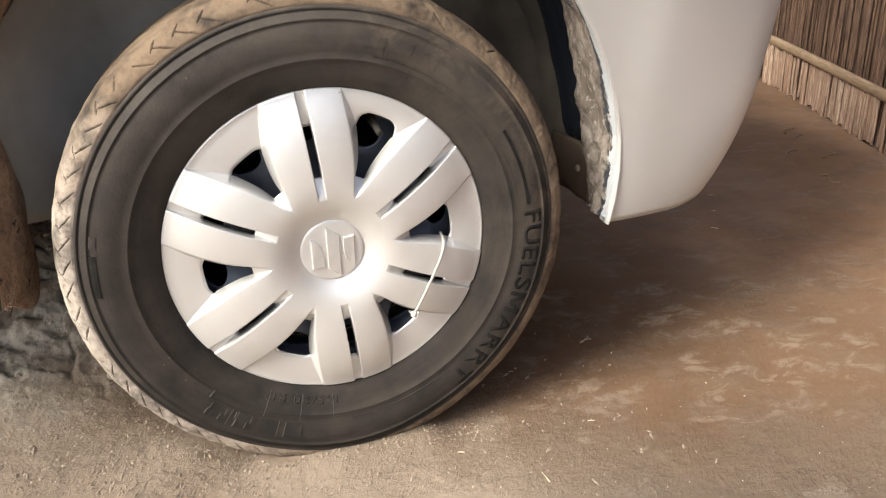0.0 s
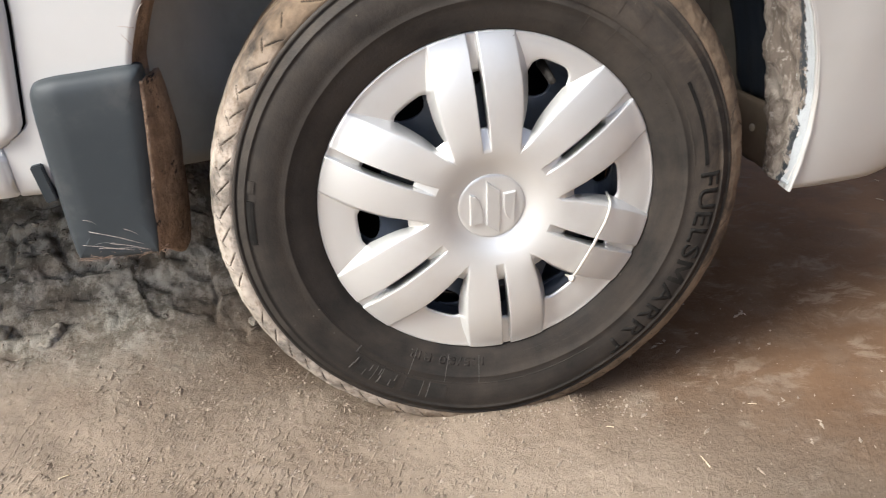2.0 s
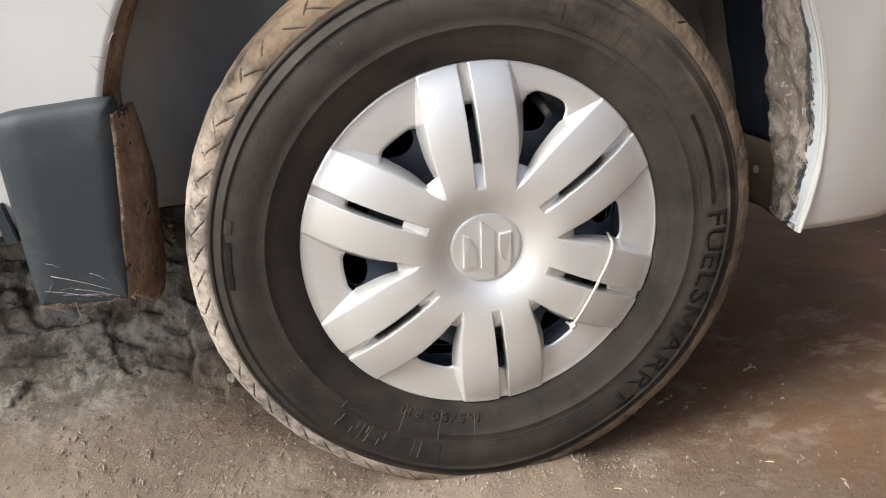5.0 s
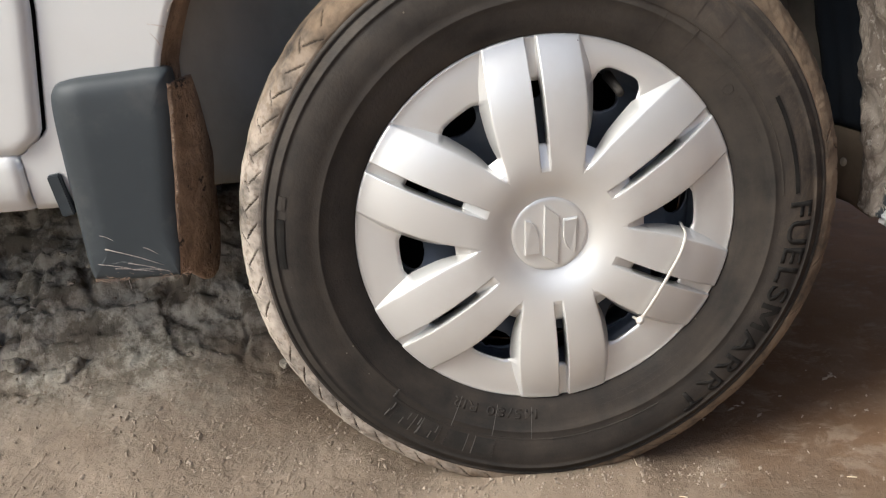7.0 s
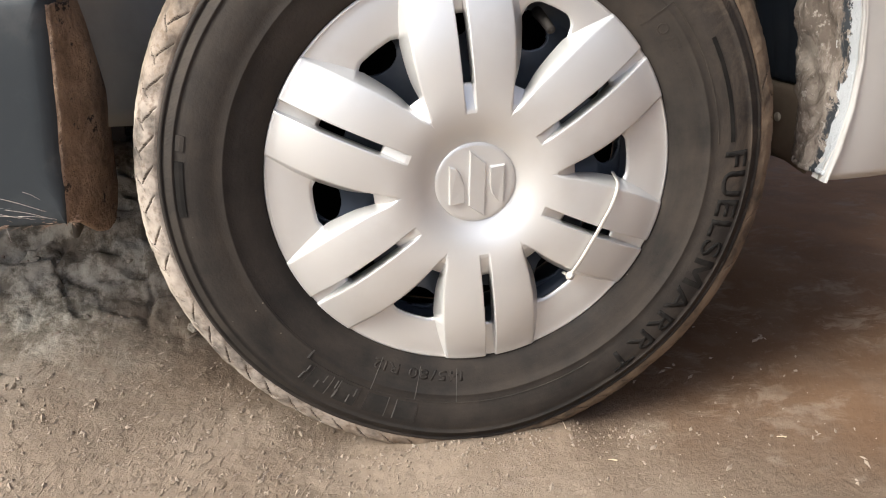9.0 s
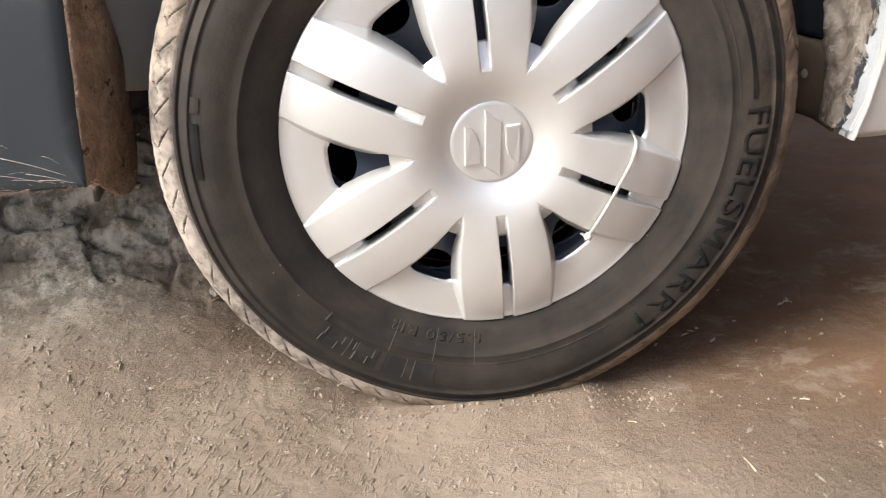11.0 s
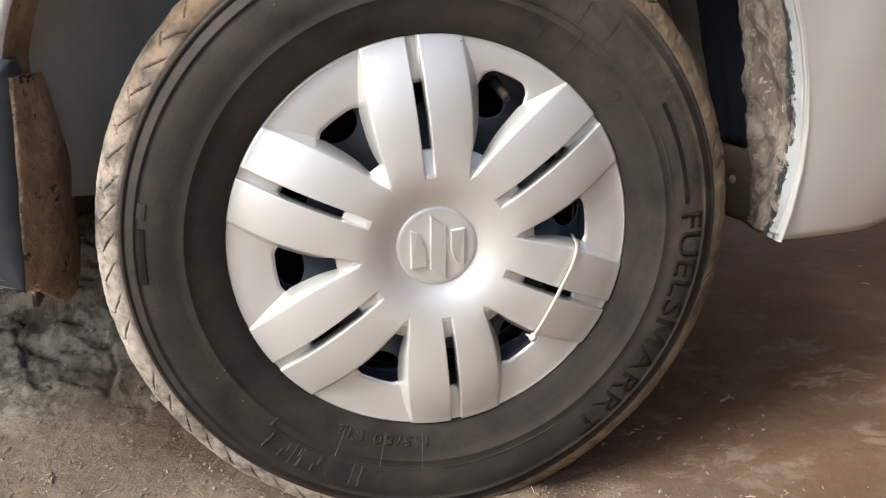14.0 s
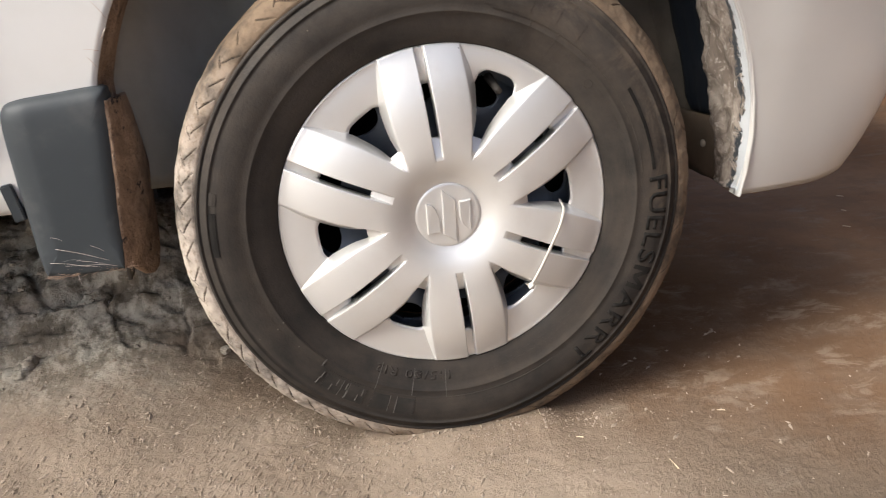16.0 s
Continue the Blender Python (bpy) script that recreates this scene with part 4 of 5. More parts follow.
def raised(me, r0, a0, lift, stretch=1.0, name="raised_letter", mat=None):
    """Wraps a flat mesh round the sidewall, baseline at radius r0, and gives it thickness."""
    bm = bmesh.new()
    bm.from_mesh(me)
    bmesh.ops.triangulate(bm, faces=bm.faces[:])
    bmesh.ops.subdivide_edges(bm, edges=[e for e in bm.edges if e.calc_length() > 0.005], cuts=2)
    bmesh.ops.triangulate(bm, faces=bm.faces[:])
    ext = bmesh.ops.extrude_face_region(bm, geom=bm.faces[:])
    front = {v for v in ext["geom"] if isinstance(v, bmesh.types.BMVert)}
    for v in bm.verts:
        r = r0 + v.co.y
        a = a0 + math.degrees(v.co.x * stretch / (r0 + 0.008))
        v.co = Vector(polar(r, a, tyre_y(r) - (lift if v in front else -0.001)))
    bmesh.ops.recalc_face_normals(bm, faces=bm.faces)
    return part(name, bm, mat or LETTER, wheel, smooth=False)


def lettering(text, r0, start, end, size, lift, mat=None, gap=0.1):
    """Letters spread in proportion to their widths from the angle start to end, tops outward."""
    glyphs = [letter_mesh(ch, size) if ch != " " else None for ch in text]
    lows = [min(v.co.x for v in g.vertices) if g else 0.0 for g in glyphs]
    widths = [max(v.co.x for v in g.vertices) - lo if g else 0.3 * size for g, lo in zip(glyphs, lows)]
    total = sum(widths) + gap * size * (len(text) - 1)
    arc = radians(end - start) * (r0 + 0.008)
    s = 0.0
    for g, lo, w in zip(glyphs, lows, widths):
        if g:
            for v in g.vertices:
                v.co.x -= lo
            raised(g, r0, start + (end - start) * s / total, lift, arc / total, mat=mat)
        s += w + gap * size


lettering("FUELSMARRT", 0.2116, 86.2, 146.0, 0.0278, 0.0005)
lettering("145/80 R12", 0.1785, 184.0, 210.0, 0.0120, 0.00013, RUBBER)


def bar(r0, r1, a0, a1, lift=0.0006, mat=None, name="raised_bar"):
    """A raised strip of the sidewall between two radii and two angles."""
    n = max(2, int(abs(a1 - a0) / 2) + 1)
    bm = bmesh.new()
    rows = []
    steps = max(1, int((r1 - r0) / 0.003))
    for r, l in ((r0, -0.001), *((r0 + (r1 - r0) * i / steps, lift) for i in range(steps + 1)), (r1, -0.001)):
        rows.append([bm.verts.new(polar(r, a0 + (a1 - a0) * j / (n - 1), tyre_y(r) - l)) for j in range(n)])
    for a, b in zip(rows, rows[1:]):
        for j in range(n - 1):
            bm.faces.new((a[j], a[j + 1], b[j + 1], b[j]))
    for j in (0, n - 1):
        bm.faces.new([row[j] for row in rows])
    bmesh.ops.recalc_face_normals(bm, faces=bm.faces)
    return part(name, bm, mat or RUBBER, wheel, smooth=False)


# maker's marks as plain blocks, above and below
for base, step in ((16.0, 7.3), (198.0, 7.4)):
    for k in range(4):
        a = base + step * k
        bar(0.2075, 0.2262, a - 2.5, a + 2.5, 0.00035, RUBBER if base < 90 else MARK)
        if base < 90:
            continue
        bar(0.2070, 0.2262, a - 2.8, a - 2.6, 0.0004, SCUFF if k % 2 else None)
        bar(0.2070, 0.2262, a + 2.6, a + 2.8, 0.0004, None if k % 2 else SCUFF)
# long plain rules beside the lettering
bar(0.2150, 0.2185, 60.0, 84.0, 0.0007, LETTER)
# small print that cannot be read
rng = random.Random(8)
for r, a0, a1 in ((0.1805, 34, 46), (0.1855, 36, 46), (0.1905, 55, 69), (0.1855, 55, 65), (0.1935, 40, 44), (0.1890, 40, 44), (0.1790, 130, 170), (0.1845, 128, 172), (0.1885, 236, 262), (0.1790, 8, 30)):
    a = a0
    while a < a1:
        w = rng.uniform(0.5, 1.0)
        bar(r, r + 0.0030, a, a + w, 0.00022)
        a += w + 0.35
# short radial lines of the mould
for a in (27.0, 35.5, 48.0, 185.6, 196.4, 208.0):
    bar(0.1765, 0.2045, a, a + 0.2, 0.0003, RUBBER if a < 90 else SCUFF)
# the thin moulded line that joins them
for a0, a1 in ((16, 84), (150, 226)):
    bar(0.2045, 0.2052, a0, a1, 0.0008)
bar(0.1965, 0.1972, 226, 246, 0.0007)
bar(0.1965, 0.2052, 225.7, 226.1, 0.0008, SCUFF)
# slanted edges of the maker's mark
for a, lean in ((211, 2.2), (216, -1.6), (219, 2.4), (224, 0.6)):
    bar(0.2085, 0.2160, a, a + 0.25, 0.0009, SCUFF)
    bar(0.2160, 0.2240, a + lean / 2, a + lean / 2 + 0.25, 0.0009, SCUFF)
# a small round mark
bm = bmesh.new()
rings = [[bm.verts.new(polar(0.188 + rr * math.cos(b), 52 + math.degrees(rr * math.sin(b) / 0.188), tyre_y(0.188 + rr * math.cos(b)) - l)) for b in np.linspace(0, 2 * np.pi, 24, endpoint=False)] for rr, l in ((0.0036, -0.001), (0.0037, 0.0003), (0.0045, 0.0003), (0.0046, -0.001))]
for a, b in zip(rings, rings[1:]):
    for j in range(24):
        bm.faces.new((a[j], a[(j + 1) % 24], b[(j + 1) % 24], b[j]))
part("raised_ring", bm, RUBBER, wheel)
# hatched band with two smooth patches
bar(0.2265, 0.2328, 268, 279, 0.0008, LETTER)
bar(0.2265, 0.2328, 281, 284, 0.0008)


# -- the wheel cover
CROWN = [(0.0, -0.0040), (0.033, -0.0040), (0.036, -0.0026), (0.041, 0.0010), (0.047, 0.0046), (0.054, 0.0074), (0.063, 0.0096), (0.074, 0.0109), (0.088, 0.0114), (0.103, 0.0108), (0.118, 0.0092), (0.133, 0.0062), (0.148, 0.0016), (0.158, -0.0025), (0.1668, -0.0068)]
HALF = [(0.0, 0.0300), (0.06, 0.0302), (0.067, 0.0318), (0.08, 0.0345), (0.092, 0.0368), (0.112, 0.0392), (0.13, 0.0402), (0.145, 0.0403), (0.155, 0.0402), (0.1668, 0.0400)]
SLOT_IN, SLOT_OUT, WIN_IN, WIN_OUT = 0.0825, 0.133, 0.0835, 0.129
SPIN = -5.0


def crown(r):
    xs, ys = zip(*CROWN)
    d = 0.006
    return sum(float(np.interp(r + o * d, xs, ys)) for o in (-1, -0.5, 0, 0.5, 1)) / 5


def build_cover():
    radii = [0.0330, 0.0345, 0.037, 0.040, 0.044, 0.048, 0.052, 0.056, 0.060, 0.063, 0.066, 0.0685, 0.071, 0.074, 0.077, 0.0805, 0.0825, 0.0835, 0.087, 0.092, 0.098, 0.104, 0.110, 0.116, 0.121, 0.125, 0.129, 0.133, 0.137, 0.141, 0.145, 0.149, 0.153, 0.157, 0.1605, 0.1635, 0.1655, 0.1668]
    # column kinds over one half of a sixth, from the slot's middle to the web's middle
    spoke_cols = 9
    web_cols = 10

    def half(r):
        """(angle, height) from the slot's middle outwards."""
        s = crown(r)
        cap = 30.0
        hw = interp(r, [(0.06, 0.0042), (0.0825, 0.0043), (0.17, 0.0048)])
        e = interp(r, HALF)
        ang = lambda w: min(math.degrees(math.asin(min(w / r, 1.0))), cap)
        slot_deep = interp(r, [(0.0, 0), (0.060, 0.0), (0.063, 0.0010), (0.0825, 0.0105), (0.133, 0.0140), (0.145, 0.0100), (0.157, 0.0064), (0.1655, 0.0036), (0.1668, 0.0030)])
        web_deep = interp(r, [(0.0, 0), (0.061, 0.0), (0.066, 0.0006), (0.071, 0.0026), (0.077, 0.0075), (0.0805, 0.0110), (0.083, 0.0128), (0.125, 0.0170), (0.145, 0.0102), (0.158, 0.0058), (0.1655, 0.0034), (0.1668, 0.0028)])
        out = [(0.0, s - slot_deep), (ang(hw * 0.80), s - slot_deep), (ang(hw), s - min(0.0004, slot_deep)), (ang(hw + 0.0009), s)]
        a0, a1 = ang(hw + 0.0009), ang(e - 0.0012)
        on = smooth(r, 0.064, 0.09) * (1 - 0.6 * smooth(r, 0.150, 0.1668))
        for k in range(1, spoke_cols):
            f = k / spoke_cols
            out.append((a0 + (a1 - a0) * f, s - on * (0.0006 * f + 0.0016 * f**3)))
        out += [(a1, s - 0.0022 * on), (ang(e), s - 0.0022 * on - min(0.0006, web_deep * 0.3))]
        lean = interp(r, [(0.058, 0.0), (0.068, 0.0008), (0.08, 0.0018), (0.10, 0.0056), (0.125, 0.0072), (0.145, 0.0050), (0.16, 0.0024), (0.1668, 0.0010)])
        a2 = ang(e + lean)
        out.append((a2, s - web_deep))
        for k in range(1, web_cols + 1):
            out.append((a2 + (cap - a2) * k / web_cols, s - web_deep))
        return out

    nh = len(half(0.1))
    verts = []
    for r in radii:
        h = half(r)
        for sec in range(6):
            row = [(-a, z, k) for (a, z), k in zip(h[::-1], range(nh - 1, -1, -1))] + [(a, z, k) for k, (a, z) in enumerate(h)][1:-1]
            for a, z, k in row:
                t = radians(SPIN + 60 * sec + a)
                q = r
                if k >= nh - 1 - web_cols:
                    # the windows' outer edges, one of them wider to leave room for the valve
                    f = (k - (nh - 1 - web_cols)) / web_cols
                    wide = (a >= 0 and sec == 0) or (a < 0 and sec == 1)
                    edge = (0.134 + 0.014 * math.sqrt(max(1 - (1 - min(f * 1.7, 1)) ** 2, 0))) if wide else 0.1285 + 0.0025 * min(f * 4, 1)
                    q = float(np.interp(r, (0.0, WIN_IN, WIN_OUT, 0.1668), (0.0, WIN_IN, edge, 0.1668)))
                verts.append(on_wheel(q * math.sin(t), -z, q * math.cos(t)))
    per = 2 * (nh - 1)
    cols = per * 6
    faces = []
    webk = nh - 1 - web_cols
    for i in range(len(radii) - 1):
        rm = (radii[i] + radii[i + 1]) / 2
        for j in range(cols):
            sec, c = divmod(j, per)
            ka, kb = abs(c - (nh - 1)), abs(c + 1 - (nh - 1))
            inner = min(ka, kb)
            slot = max(ka, kb) <= 1 and SLOT_IN < rm < SLOT_OUT
            web = inner >= webk and WIN_IN < rm < WIN_OUT
            if slot or web:
                continue
            k = (j + 1) % cols
            faces.append((i * cols + j, (i + 1) * cols + j, (i + 1) * cols + k, i * cols + k))
    # the outer edge turns back into the rim
    base = len(verts)
    for r, back in ((0.1682, 0.0010), (0.1688, 0.0027), (0.1686, 0.009), (0.167, 0.013)):
        for sec in range(6):
            h = half(radii[-1])
            for a, z in [(-a, z) for a, z in h[::-1]] + h[1:-1]:
                t = radians(SPIN + 60 * sec + a)
                verts.append(on_wheel(r * math.sin(t), back - z, r * math.cos(t)))
    for i in range(4):
        for j in range(cols):
            k = (j + 1) % cols
            a = (len(radii) - 1) * cols if i == 0 else base + (i - 1) * cols
            b = base + i * cols
            faces.append((a + j, b + j, b + k, a + k))
    cover = mesh_part("wheel_cover", verts, faces, CAP, wheel, "silver plastic wheel cover with six split spokes", solid=0.0022, offset=-1)
    bm = bmesh.new()
    bm.from_mesh(cover.data)
    bmesh.ops.remove_doubles(bm, verts=bm.verts, dist=0.00002)
    bmesh.ops.recalc_face_normals(bm, faces=bm.faces)
    if sum(f.normal.y for f in bm.faces) > 0:
        bmesh.ops.reverse_faces(bm, faces=bm.faces)
    for e in bm.edges:
        if len(e.link_faces) == 2 and e.calc_face_angle(0) > radians(9):
            e.smooth = False
    bm.to_mesh(cover.data)
    bm.free()
    # centre badge: a shallow disc with plain raised bars
    prof = [(0.0002, 0.0012), (0.024, 0.0013), (0.0300, 0.0014), (0.0330, 0.0016), (0.0335, 0.0022), (0.0337, 0.0040)]
    revolve("badge", prof, CAP, wheel, "round silver centre badge", 96)
    for outline in (
        [(-0.0228, 0.0150), (-0.0170, 0.0133), (-0.0121, 0.0071), (-0.0092, -0.0018), (-0.0084, -0.0177), (-0.0223, -0.0186)],
        [(-0.0063, 0.0283), (0.0081, 0.0175), (0.0081, -0.0295), (-0.0060, -0.0200)],
        [(0.0108, 0.0145), (0.0235, 0.0160), (0.0235, -0.0177), (0.0185, -0.0156), (0.0136, -0.0097), (0.0111, -0.0018)],
    ):
        bm = bmesh.new()
        t = radians(-2.0)
        pts = [(x * math.cos(t) - z * math.sin(t), x * math.sin(t) + z * math.cos(t)) for x, z in outline]
        cx, cz = sum(p[0] for p in pts) / len(pts), sum(p[1] for p in pts) / len(pts)
        low = [bm.verts.new(on_wheel(x, 0.0020, z)) for x, z in pts]
        top = [bm.verts.new(on_wheel(cx + (x - cx) * 0.86, -0.0008 - 0.0012 * (x < cx), cz + (z - cz) * 0.92)) for x, z in pts]
        bm.faces.new(top)
        for j in range(len(pts)):
            k = (j + 1) % len(pts)
            bm.faces.new((low[j], low[k], top[k], top[j]))
        bmesh.ops.recalc_face_normals(bm, faces=bm.faces)
        part("raised_bar", bm, CAP, wheel, smooth=False)


build_cover()

# -- the nylon tie that holds the cover on, and the valve
tie = [on_wheel(*p) for p in spline([(0.1205, 0.012, -0.0030), (0.1195, -0.0040, -0.0085), (0.1130, -0.0118, -0.0225), (0.1035, -0.0134, -0.0405), (0.0940, -0.0132, -0.0595), (0.0845, -0.0112, -0.0780), (0.0800, -0.0060, -0.0868), (0.0790, 0.006, -0.0900)], 40)]
tube("cable_tie", tie, 0.0018, NYLON, wheel, "white nylon cable tie", 8, 0.45)
bm = bmesh.new()
bmesh.ops.create_cube(bm, size=1, matrix=WHEEL @ Matrix.Translation((0.0802, -0.0090, -0.0866)) @ Euler((0, radians(24), 0)).to_matrix().to_4x4() @ Matrix.Diagonal((0.0062, 0.006, 0.0065, 1)))
bmesh.ops.bevel(bm, geom=bm.edges[:], offset=0.0012, segments=2, affect="EDGES")
part("cable_tie_head", bm, NYLON, wheel)
tube("valve", [on_wheel(*p) for p in spline([(0.0573, 0.036, 0.1275), (0.0585, 0.022, 0.1235), (0.0604, 0.006, 0.1173)], 12)], 0.0048, MARK, wheel, "dusty black rubber valve stem", 12, 1.0, 0.72)

# ---- the reed wall ----
WALL_A, WALL_U = Vector((1.515, 0.65, 0.0)), Vector((0.2, 0.45, 0.0)).normalized()


def build_wall():
    wall = new("wall_reed")
    tagged(wall, "wall of upright dry brown reeds tied to bamboo rails", "wall", kind="structure")
    nrm = Vector((-WALL_U.y, WALL_U.x, 0))
    rng = random.Random(11)
    bm = bmesh.new()
    s = -4.6
    while s < 2.6:
        w = rng.uniform(0.003, 0.0085)
        for layer in (0, 1):
            off = 0.012 * layer + rng.uniform(-0.006, 0.006)
            z0 = rng.uniform(-0.005, 0.03) if rng.random() < 0.85 else rng.uniform(0.03, 0.07)
            z1 = rng.uniform(0.92, 1.05)
            lean = rng.gauss(0, 0.02)
            prev = None
            for z in (z0, 0.16, 0.6, z1):
                c = WALL_A + WALL_U * (s + w / 2 + lean * z + rng.uniform(-0.002, 0.002)) + nrm * off + Vector((0, 0, z))
                ring = [bm.verts.new(c + WALL_U * (w * 0.55 * math.cos(a)) + nrm * (w * 0.45 * math.sin(a))) for a in (0, math.pi / 2, math.pi, 3 * math.pi / 2)]
                if prev:
                    for j in range(4):
                        bm.faces.new((prev[j], prev[(j + 1) % 4], ring[(j + 1) % 4], ring[j]))
                prev = ring
        s += w * 0.8
    reeds = part("reeds", bm, REED, wall, "dense upright dry reeds", smooth=False)
    tagged(reeds, kind="stuff")
    bm = bmesh.new()
    s = -4.6
    while s < 2.6:
        w = rng.uniform(0.008, 0.026)
        if rng.random() < 0.9:
            z0, z1 = rng.uniform(-0.004, 0.012), rng.uniform(0.118, 0.14)
            lean, off = rng.uniform(-0.006, 0.006), 0.026 + rng.uniform(-0.005, 0.006)
            rings = []
            for z, d in ((z0, lean), (0.07, 0.0), (z1, -lean * 0.5)):
                c = WALL_A + WALL_U * (s + w / 2 + d) + nrm * off + Vector((0, 0, z))
                rings.append([bm.verts.new(c + WALL_U * (w * 0.5 * math.cos(a)) + nrm * (w * 0.3 * math.sin(a))) for a in np.linspace(0, 2 * np.pi, 6, endpoint=False)])
            for a, b in zip(rings, rings[1:]):
                for j in range(6):
                    bm.faces.new((a[j], a[(j + 1) % 6], b[(j + 1) % 6], b[j]))
            bm.faces.new(rings[0][::-1])
            bm.faces.new(rings[-1])
        s += w * 0.95
    tagged(part("reed_butts", bm, BUTT, wall, "pale reed butts below the rail", smooth=False), kind="stuff")
    for z in (0.135, 0.535, 0.88):
        pts = [WALL_A + WALL_U * t + nrm * 0.032 + Vector((0, 0, z + 0.008 * math.sin(t * 2.1))) for t in np.linspace(-4.6, 2.6, 50)]
        tube("rail", pts, 0.0145, BAMBOO, wall, "split bamboo rail", 10, 0.5)


build_wall()


def build_back_wall():
    """An unseen plain reed wall added behind the car to block low sky."""
    end = WALL_A + WALL_U * 2.6
    rng = random.Random(17)
    verts, n = [], 240
    for z in (0.0, 2.36):
        for j in range(n):
            x = -4.5 + (end.x + 4.5) * j / (n - 1)
            verts.append((x, end.y - 0.02 + 0.02 * (j % 2) + rng.uniform(-0.006, 0.006), z))
    ob = mesh_part("wall_back_added", verts, grid_faces(2, n), REED, None, smooth=False, solid=0.03)
    tagged(ob, "unseen plain brown reed wall added behind the car", "wall", kind="structure")


build_back_wall()


def build_sky_blocker():
    """An unseen slab added over the parked car to block the high sky."""
    rng = random.Random(23)
    xs, ys = np.linspace(-0.75, 0.3, 20), np.linspace(-0.85, 4.8, 60)
    verts = [(x, y, 2.40 + 0.05 * (y + 0.85) + rng.uniform(-0.01, 0.01)) for y in ys for x in xs]
    ob = mesh_part("sky_blocker", verts, grid_faces(60, 20, flip=True), REED, None, smooth=False, solid=0.08, offset=-1)
    tagged(ob, "unseen plain brown slab over the car that blocks the high sky", "roof", kind="structure")


build_sky_blocker()


# ---- loose soil and straw ----
def lump(rng, bm, c, size, flat=0.7, way=None, long=1.0):
    """A small uneven crumb of soil, drawn out along a direction where one is given."""
    turn = Euler((rng.uniform(0, 6), rng.uniform(0, 6), rng.uniform(0, 6))) if way is None else Euler((0, 0, way))
    m = Matrix.Translation(c) @ turn.to_matrix().to_4x4() @ Matrix.Diagonal((long, 1, 1, 1))
    pts = [(1, 0, 0), (-1, 0, 0), (0, 1, 0), (0, -1, 0), (0, 0, flat), (0, 0, -flat)]
    vs = [bm.verts.new(m @ (Vector(p) * size * rng.uniform(0.6, 1.25))) for p in pts]
    for a, b, e in ((0, 2, 4), (2, 1, 4), (1, 3, 4), (3, 0, 4), (2, 0, 5), (1, 2, 5), (3, 1, 5), (0, 3, 5)):
        bm.faces.new((vs[a], vs[b], vs[e]))


def build_crumbs():
    rng = random.Random(21)
    bm = bmesh.new()
    n = 0
    while n < 6500:
        x, y = rng.uniform(-0.75, 0.55), rng.uniform(-0.38, 0.30)
        dens = 0.9 - 0.86 * smooth(x + 0.6 * y, -0.10, 0.12)
        dens *= 1.0 if y < 0.0 or x < -0.1 else 0.12
        dens *= 1.0 - 0.85 * smooth(y, 0.06, 0.16)
        clump = noise.noise(Vector((x * 12, y * 12, 9.0)))
        if rng.random() > dens * (0.6 + 0.6 * clump) or (abs(x) < 0.09 and y > -0.015):
            continue
        size = 0.0007 + 0.0019 * rng.random() ** 4
        lump(rng, bm, Vector((x, y, ground_z(x, y) + 0.3 * size)), size)
        n += 1
    # crumbs thrown up along the tyre's foot
    for i in range(420):
        x = rng.uniform(-0.16, 0.17)
        y = side_y(x) - 0.028 + rng.gauss(-0.006, 0.010)
        size = 0.0007 + 0.0019 * rng.random() ** 3
        lump(rng, bm, Vector((x, y, ground_z(x, y) + 0.3 * size)), size)
    ob = part("soil_crumbs", bm, CLOD, None, smooth=False)
    tagged(ob, "loose crumbs of dry soil scattered on the floor", "soil", kind="stuff")


build_crumbs()


def build_lumps():
    """Small drawn-out lumps of the floor itself, raked one way by sweeping."""
    rng = random.Random(41)
    bm = bmesh.new()
    for i in range(5600):
        x, y = rng.uniform(-0.74, 0.40), rng.uniform(-0.40, 0.17)
        if rng.random() > (1 - 0.93 * smooth(x + 0.6 * y, -0.08, 0.16)) * (0.5 + 0.9 * noise.noise(Vector((x * 6, y * 6, 4.0)))) or (abs(x) < 0.1 and y > -0.02):
            continue
        size = 0.0010 + 0.0017 * rng.random() ** 2
        way, long = rng.gauss(1.0, 0.4), rng.uniform(1.4, 3.6)
        lump(rng, bm, Vector((x, y, ground_z(x, y))), size, 0.75, way, long)
        if rng.random() < 0.35:
            d = Vector((math.cos(way), math.sin(way))) * size * long
            x, y = x + d.x, y + d.y
            lump(rng, bm, Vector((x, y, ground_z(x, y))), size * 0.8, 0.75, way + rng.choice((-0.9, 0.9)), long * 0.7)
    ob = part("soil_lumps", bm, CLOD, None, smooth=False)
    tagged(ob, "small raked lumps in the dry soil floor", "soil", kind="stuff")


build_lumps()


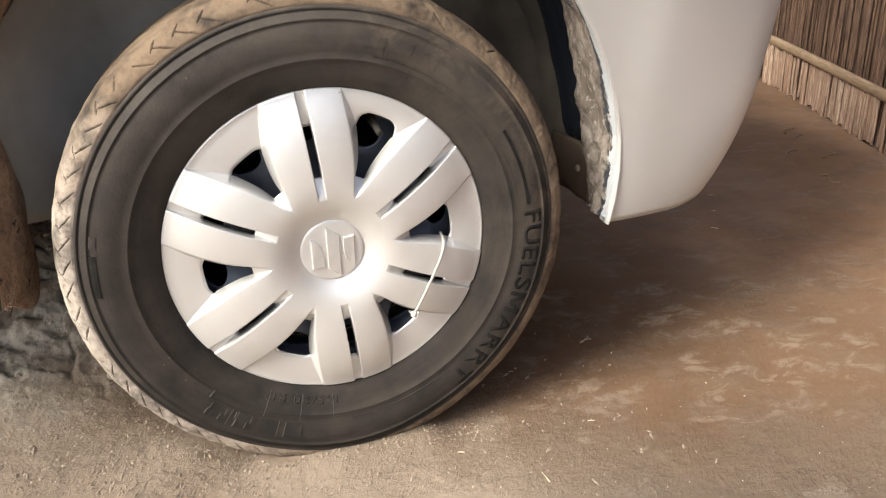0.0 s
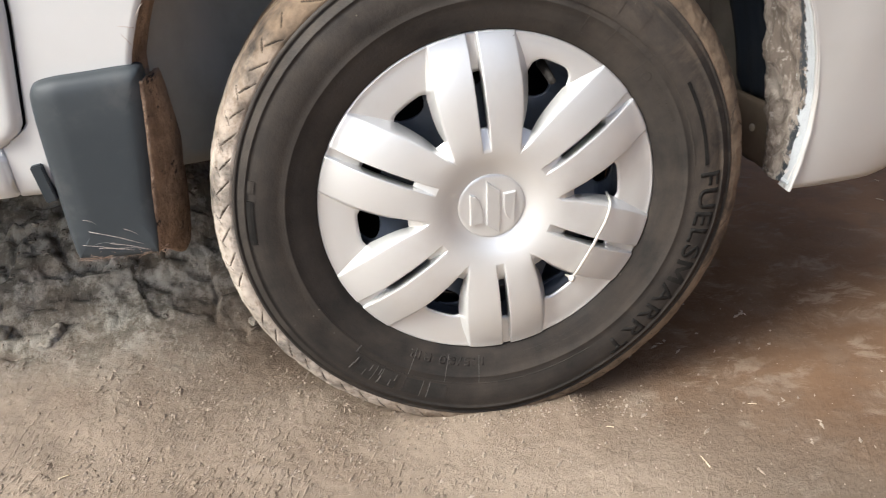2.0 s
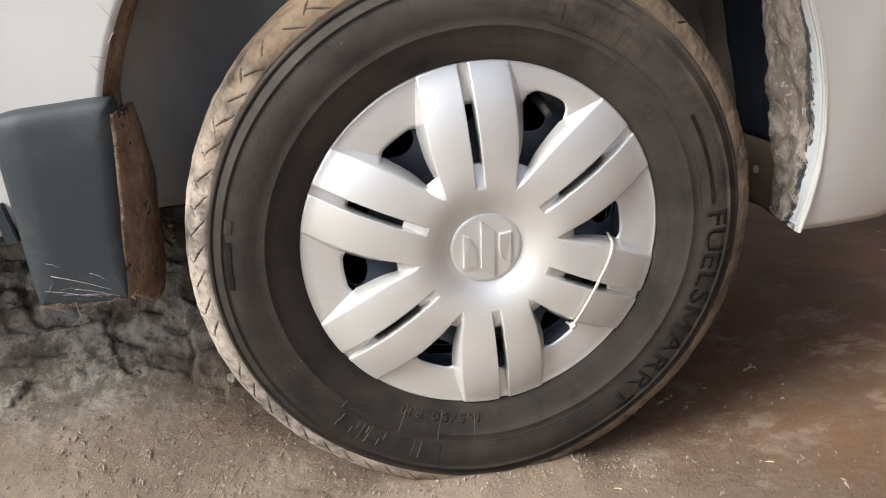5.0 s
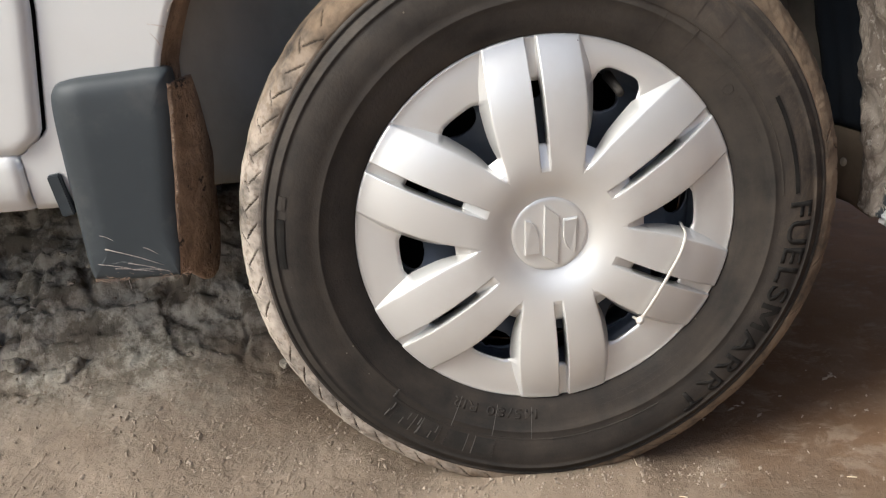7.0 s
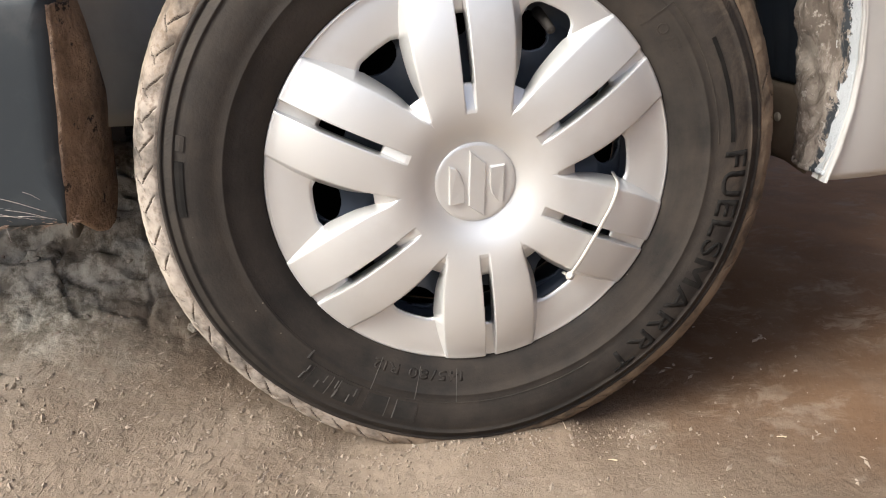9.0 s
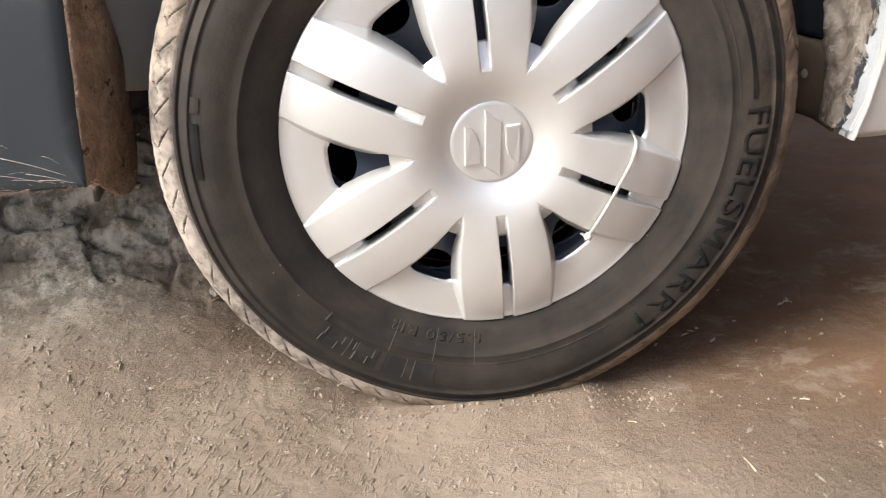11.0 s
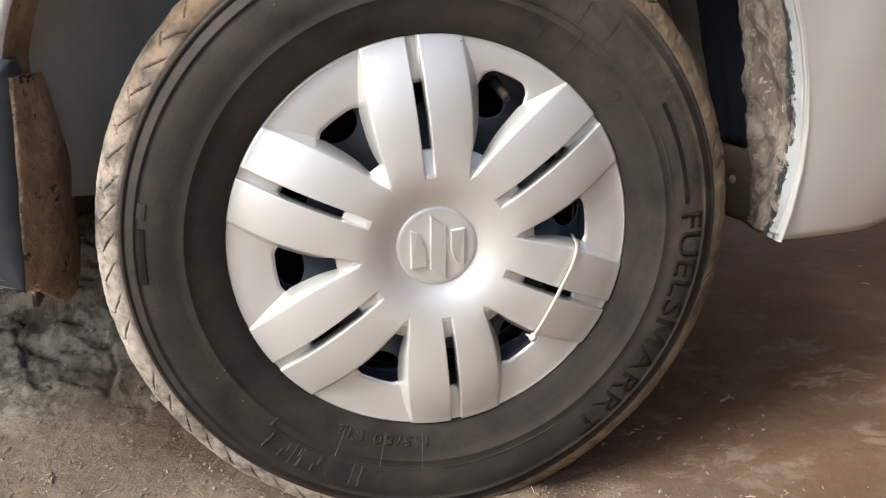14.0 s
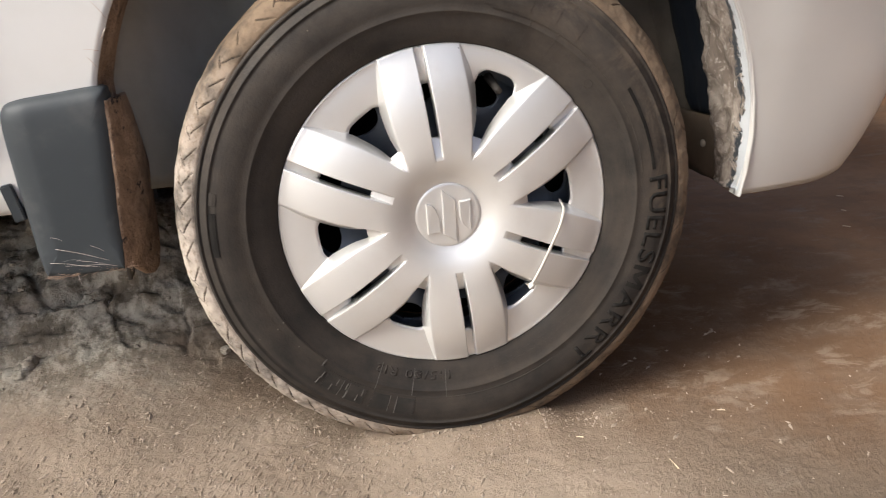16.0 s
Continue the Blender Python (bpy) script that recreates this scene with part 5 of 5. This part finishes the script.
def build_clods():
    """Lumps of broken soil heaped behind the wheel, below the sill."""
    rng = random.Random(4)
    for i in range(210):
        x, y = rng.uniform(-0.80, -0.17), 0.17 + 0.34 * rng.random() ** 0.8
        size = 0.004 + 0.013 * rng.random() ** 2.6
        bm = bmesh.new()
        bmesh.ops.create_icosphere(bm, subdivisions=3 if size > 0.009 else 2, radius=size)
        off = Vector((rng.uniform(0, 90), rng.uniform(0, 90), rng.uniform(0, 90)))
        for v in bm.verts:
            k = noise.turbulence(v.co / size * 0.9 + off, 4, True)
            v.co *= 0.5 + 0.85 * k
            v.co.z *= 0.7
        bmesh.ops.rotate(bm, verts=bm.verts, matrix=Matrix.Rotation(rng.uniform(0, 6), 3, "Z"))
        bmesh.ops.translate(bm, verts=bm.verts, vec=(x, y, ground_z(x, y) + size * 0.12))
        ob = part("soil_clod", bm, HEAP, None, smooth=size > 0.009)
        tagged(ob, "rough lump of dry soil heaped below the sill", "clod", "clods below the sill")


build_clods()


def build_straw():
    rng = random.Random(9)
    spots = [(0.083, -0.004), (0.112, -0.050), (0.278, -0.062), (0.862, 0.440), (0.80, 0.36), (-0.36, -0.05), (0.18, -0.13), (0.92, 0.52), (-0.45, 0.0), (-0.12, -0.19)]
    for x, y in spots:
        a, l = rng.uniform(0, math.pi), rng.uniform(0.004, 0.009)
        z = ground_z(x, y)
        d = Vector((math.cos(a) * l, math.sin(a) * l, 0))
        pts = [Vector((x, y, z + 0.001)) - d, Vector((x, y, z + 0.0015)), Vector((x, y, z + 0.0012)) + d]
        ob = tube("straw_bit", spline(pts, 6), rng.uniform(0.0006, 0.0011), STRAW, None, "", 5, 0.7, 0.6)
        tagged(ob, "short pale bit of straw lying on the soil", "straw", "straw bits on the soil")


build_straw()


def build_twigs():
    rng = random.Random(31)
    for x, y in ((1.32, 0.592), (1.373, 0.747), (1.402, 0.805), (1.196, 0.47), (1.27, 0.66)):
        a, l = rng.uniform(0, math.pi), rng.uniform(0.02, 0.035)
        z = ground_z(x, y)
        d, n = Vector((math.cos(a) * l, math.sin(a) * l, 0)), Vector((-math.sin(a), math.cos(a), 0)) * l * rng.uniform(0.2, 0.6)
        c = Vector((x, y, z + 0.003))
        ob = tube("twig", spline([c - d, c - 0.3 * d + n, c + 0.4 * d - 0.3 * n + Vector((0, 0, 0.006)), c + d], 12), rng.uniform(0.0022, 0.004), TWIG, None, "", 6, 0.6, 0.5)
        tagged(ob, "curled dry brown twig lying by the reed wall", "twig", "twigs by the reed wall")


build_twigs()
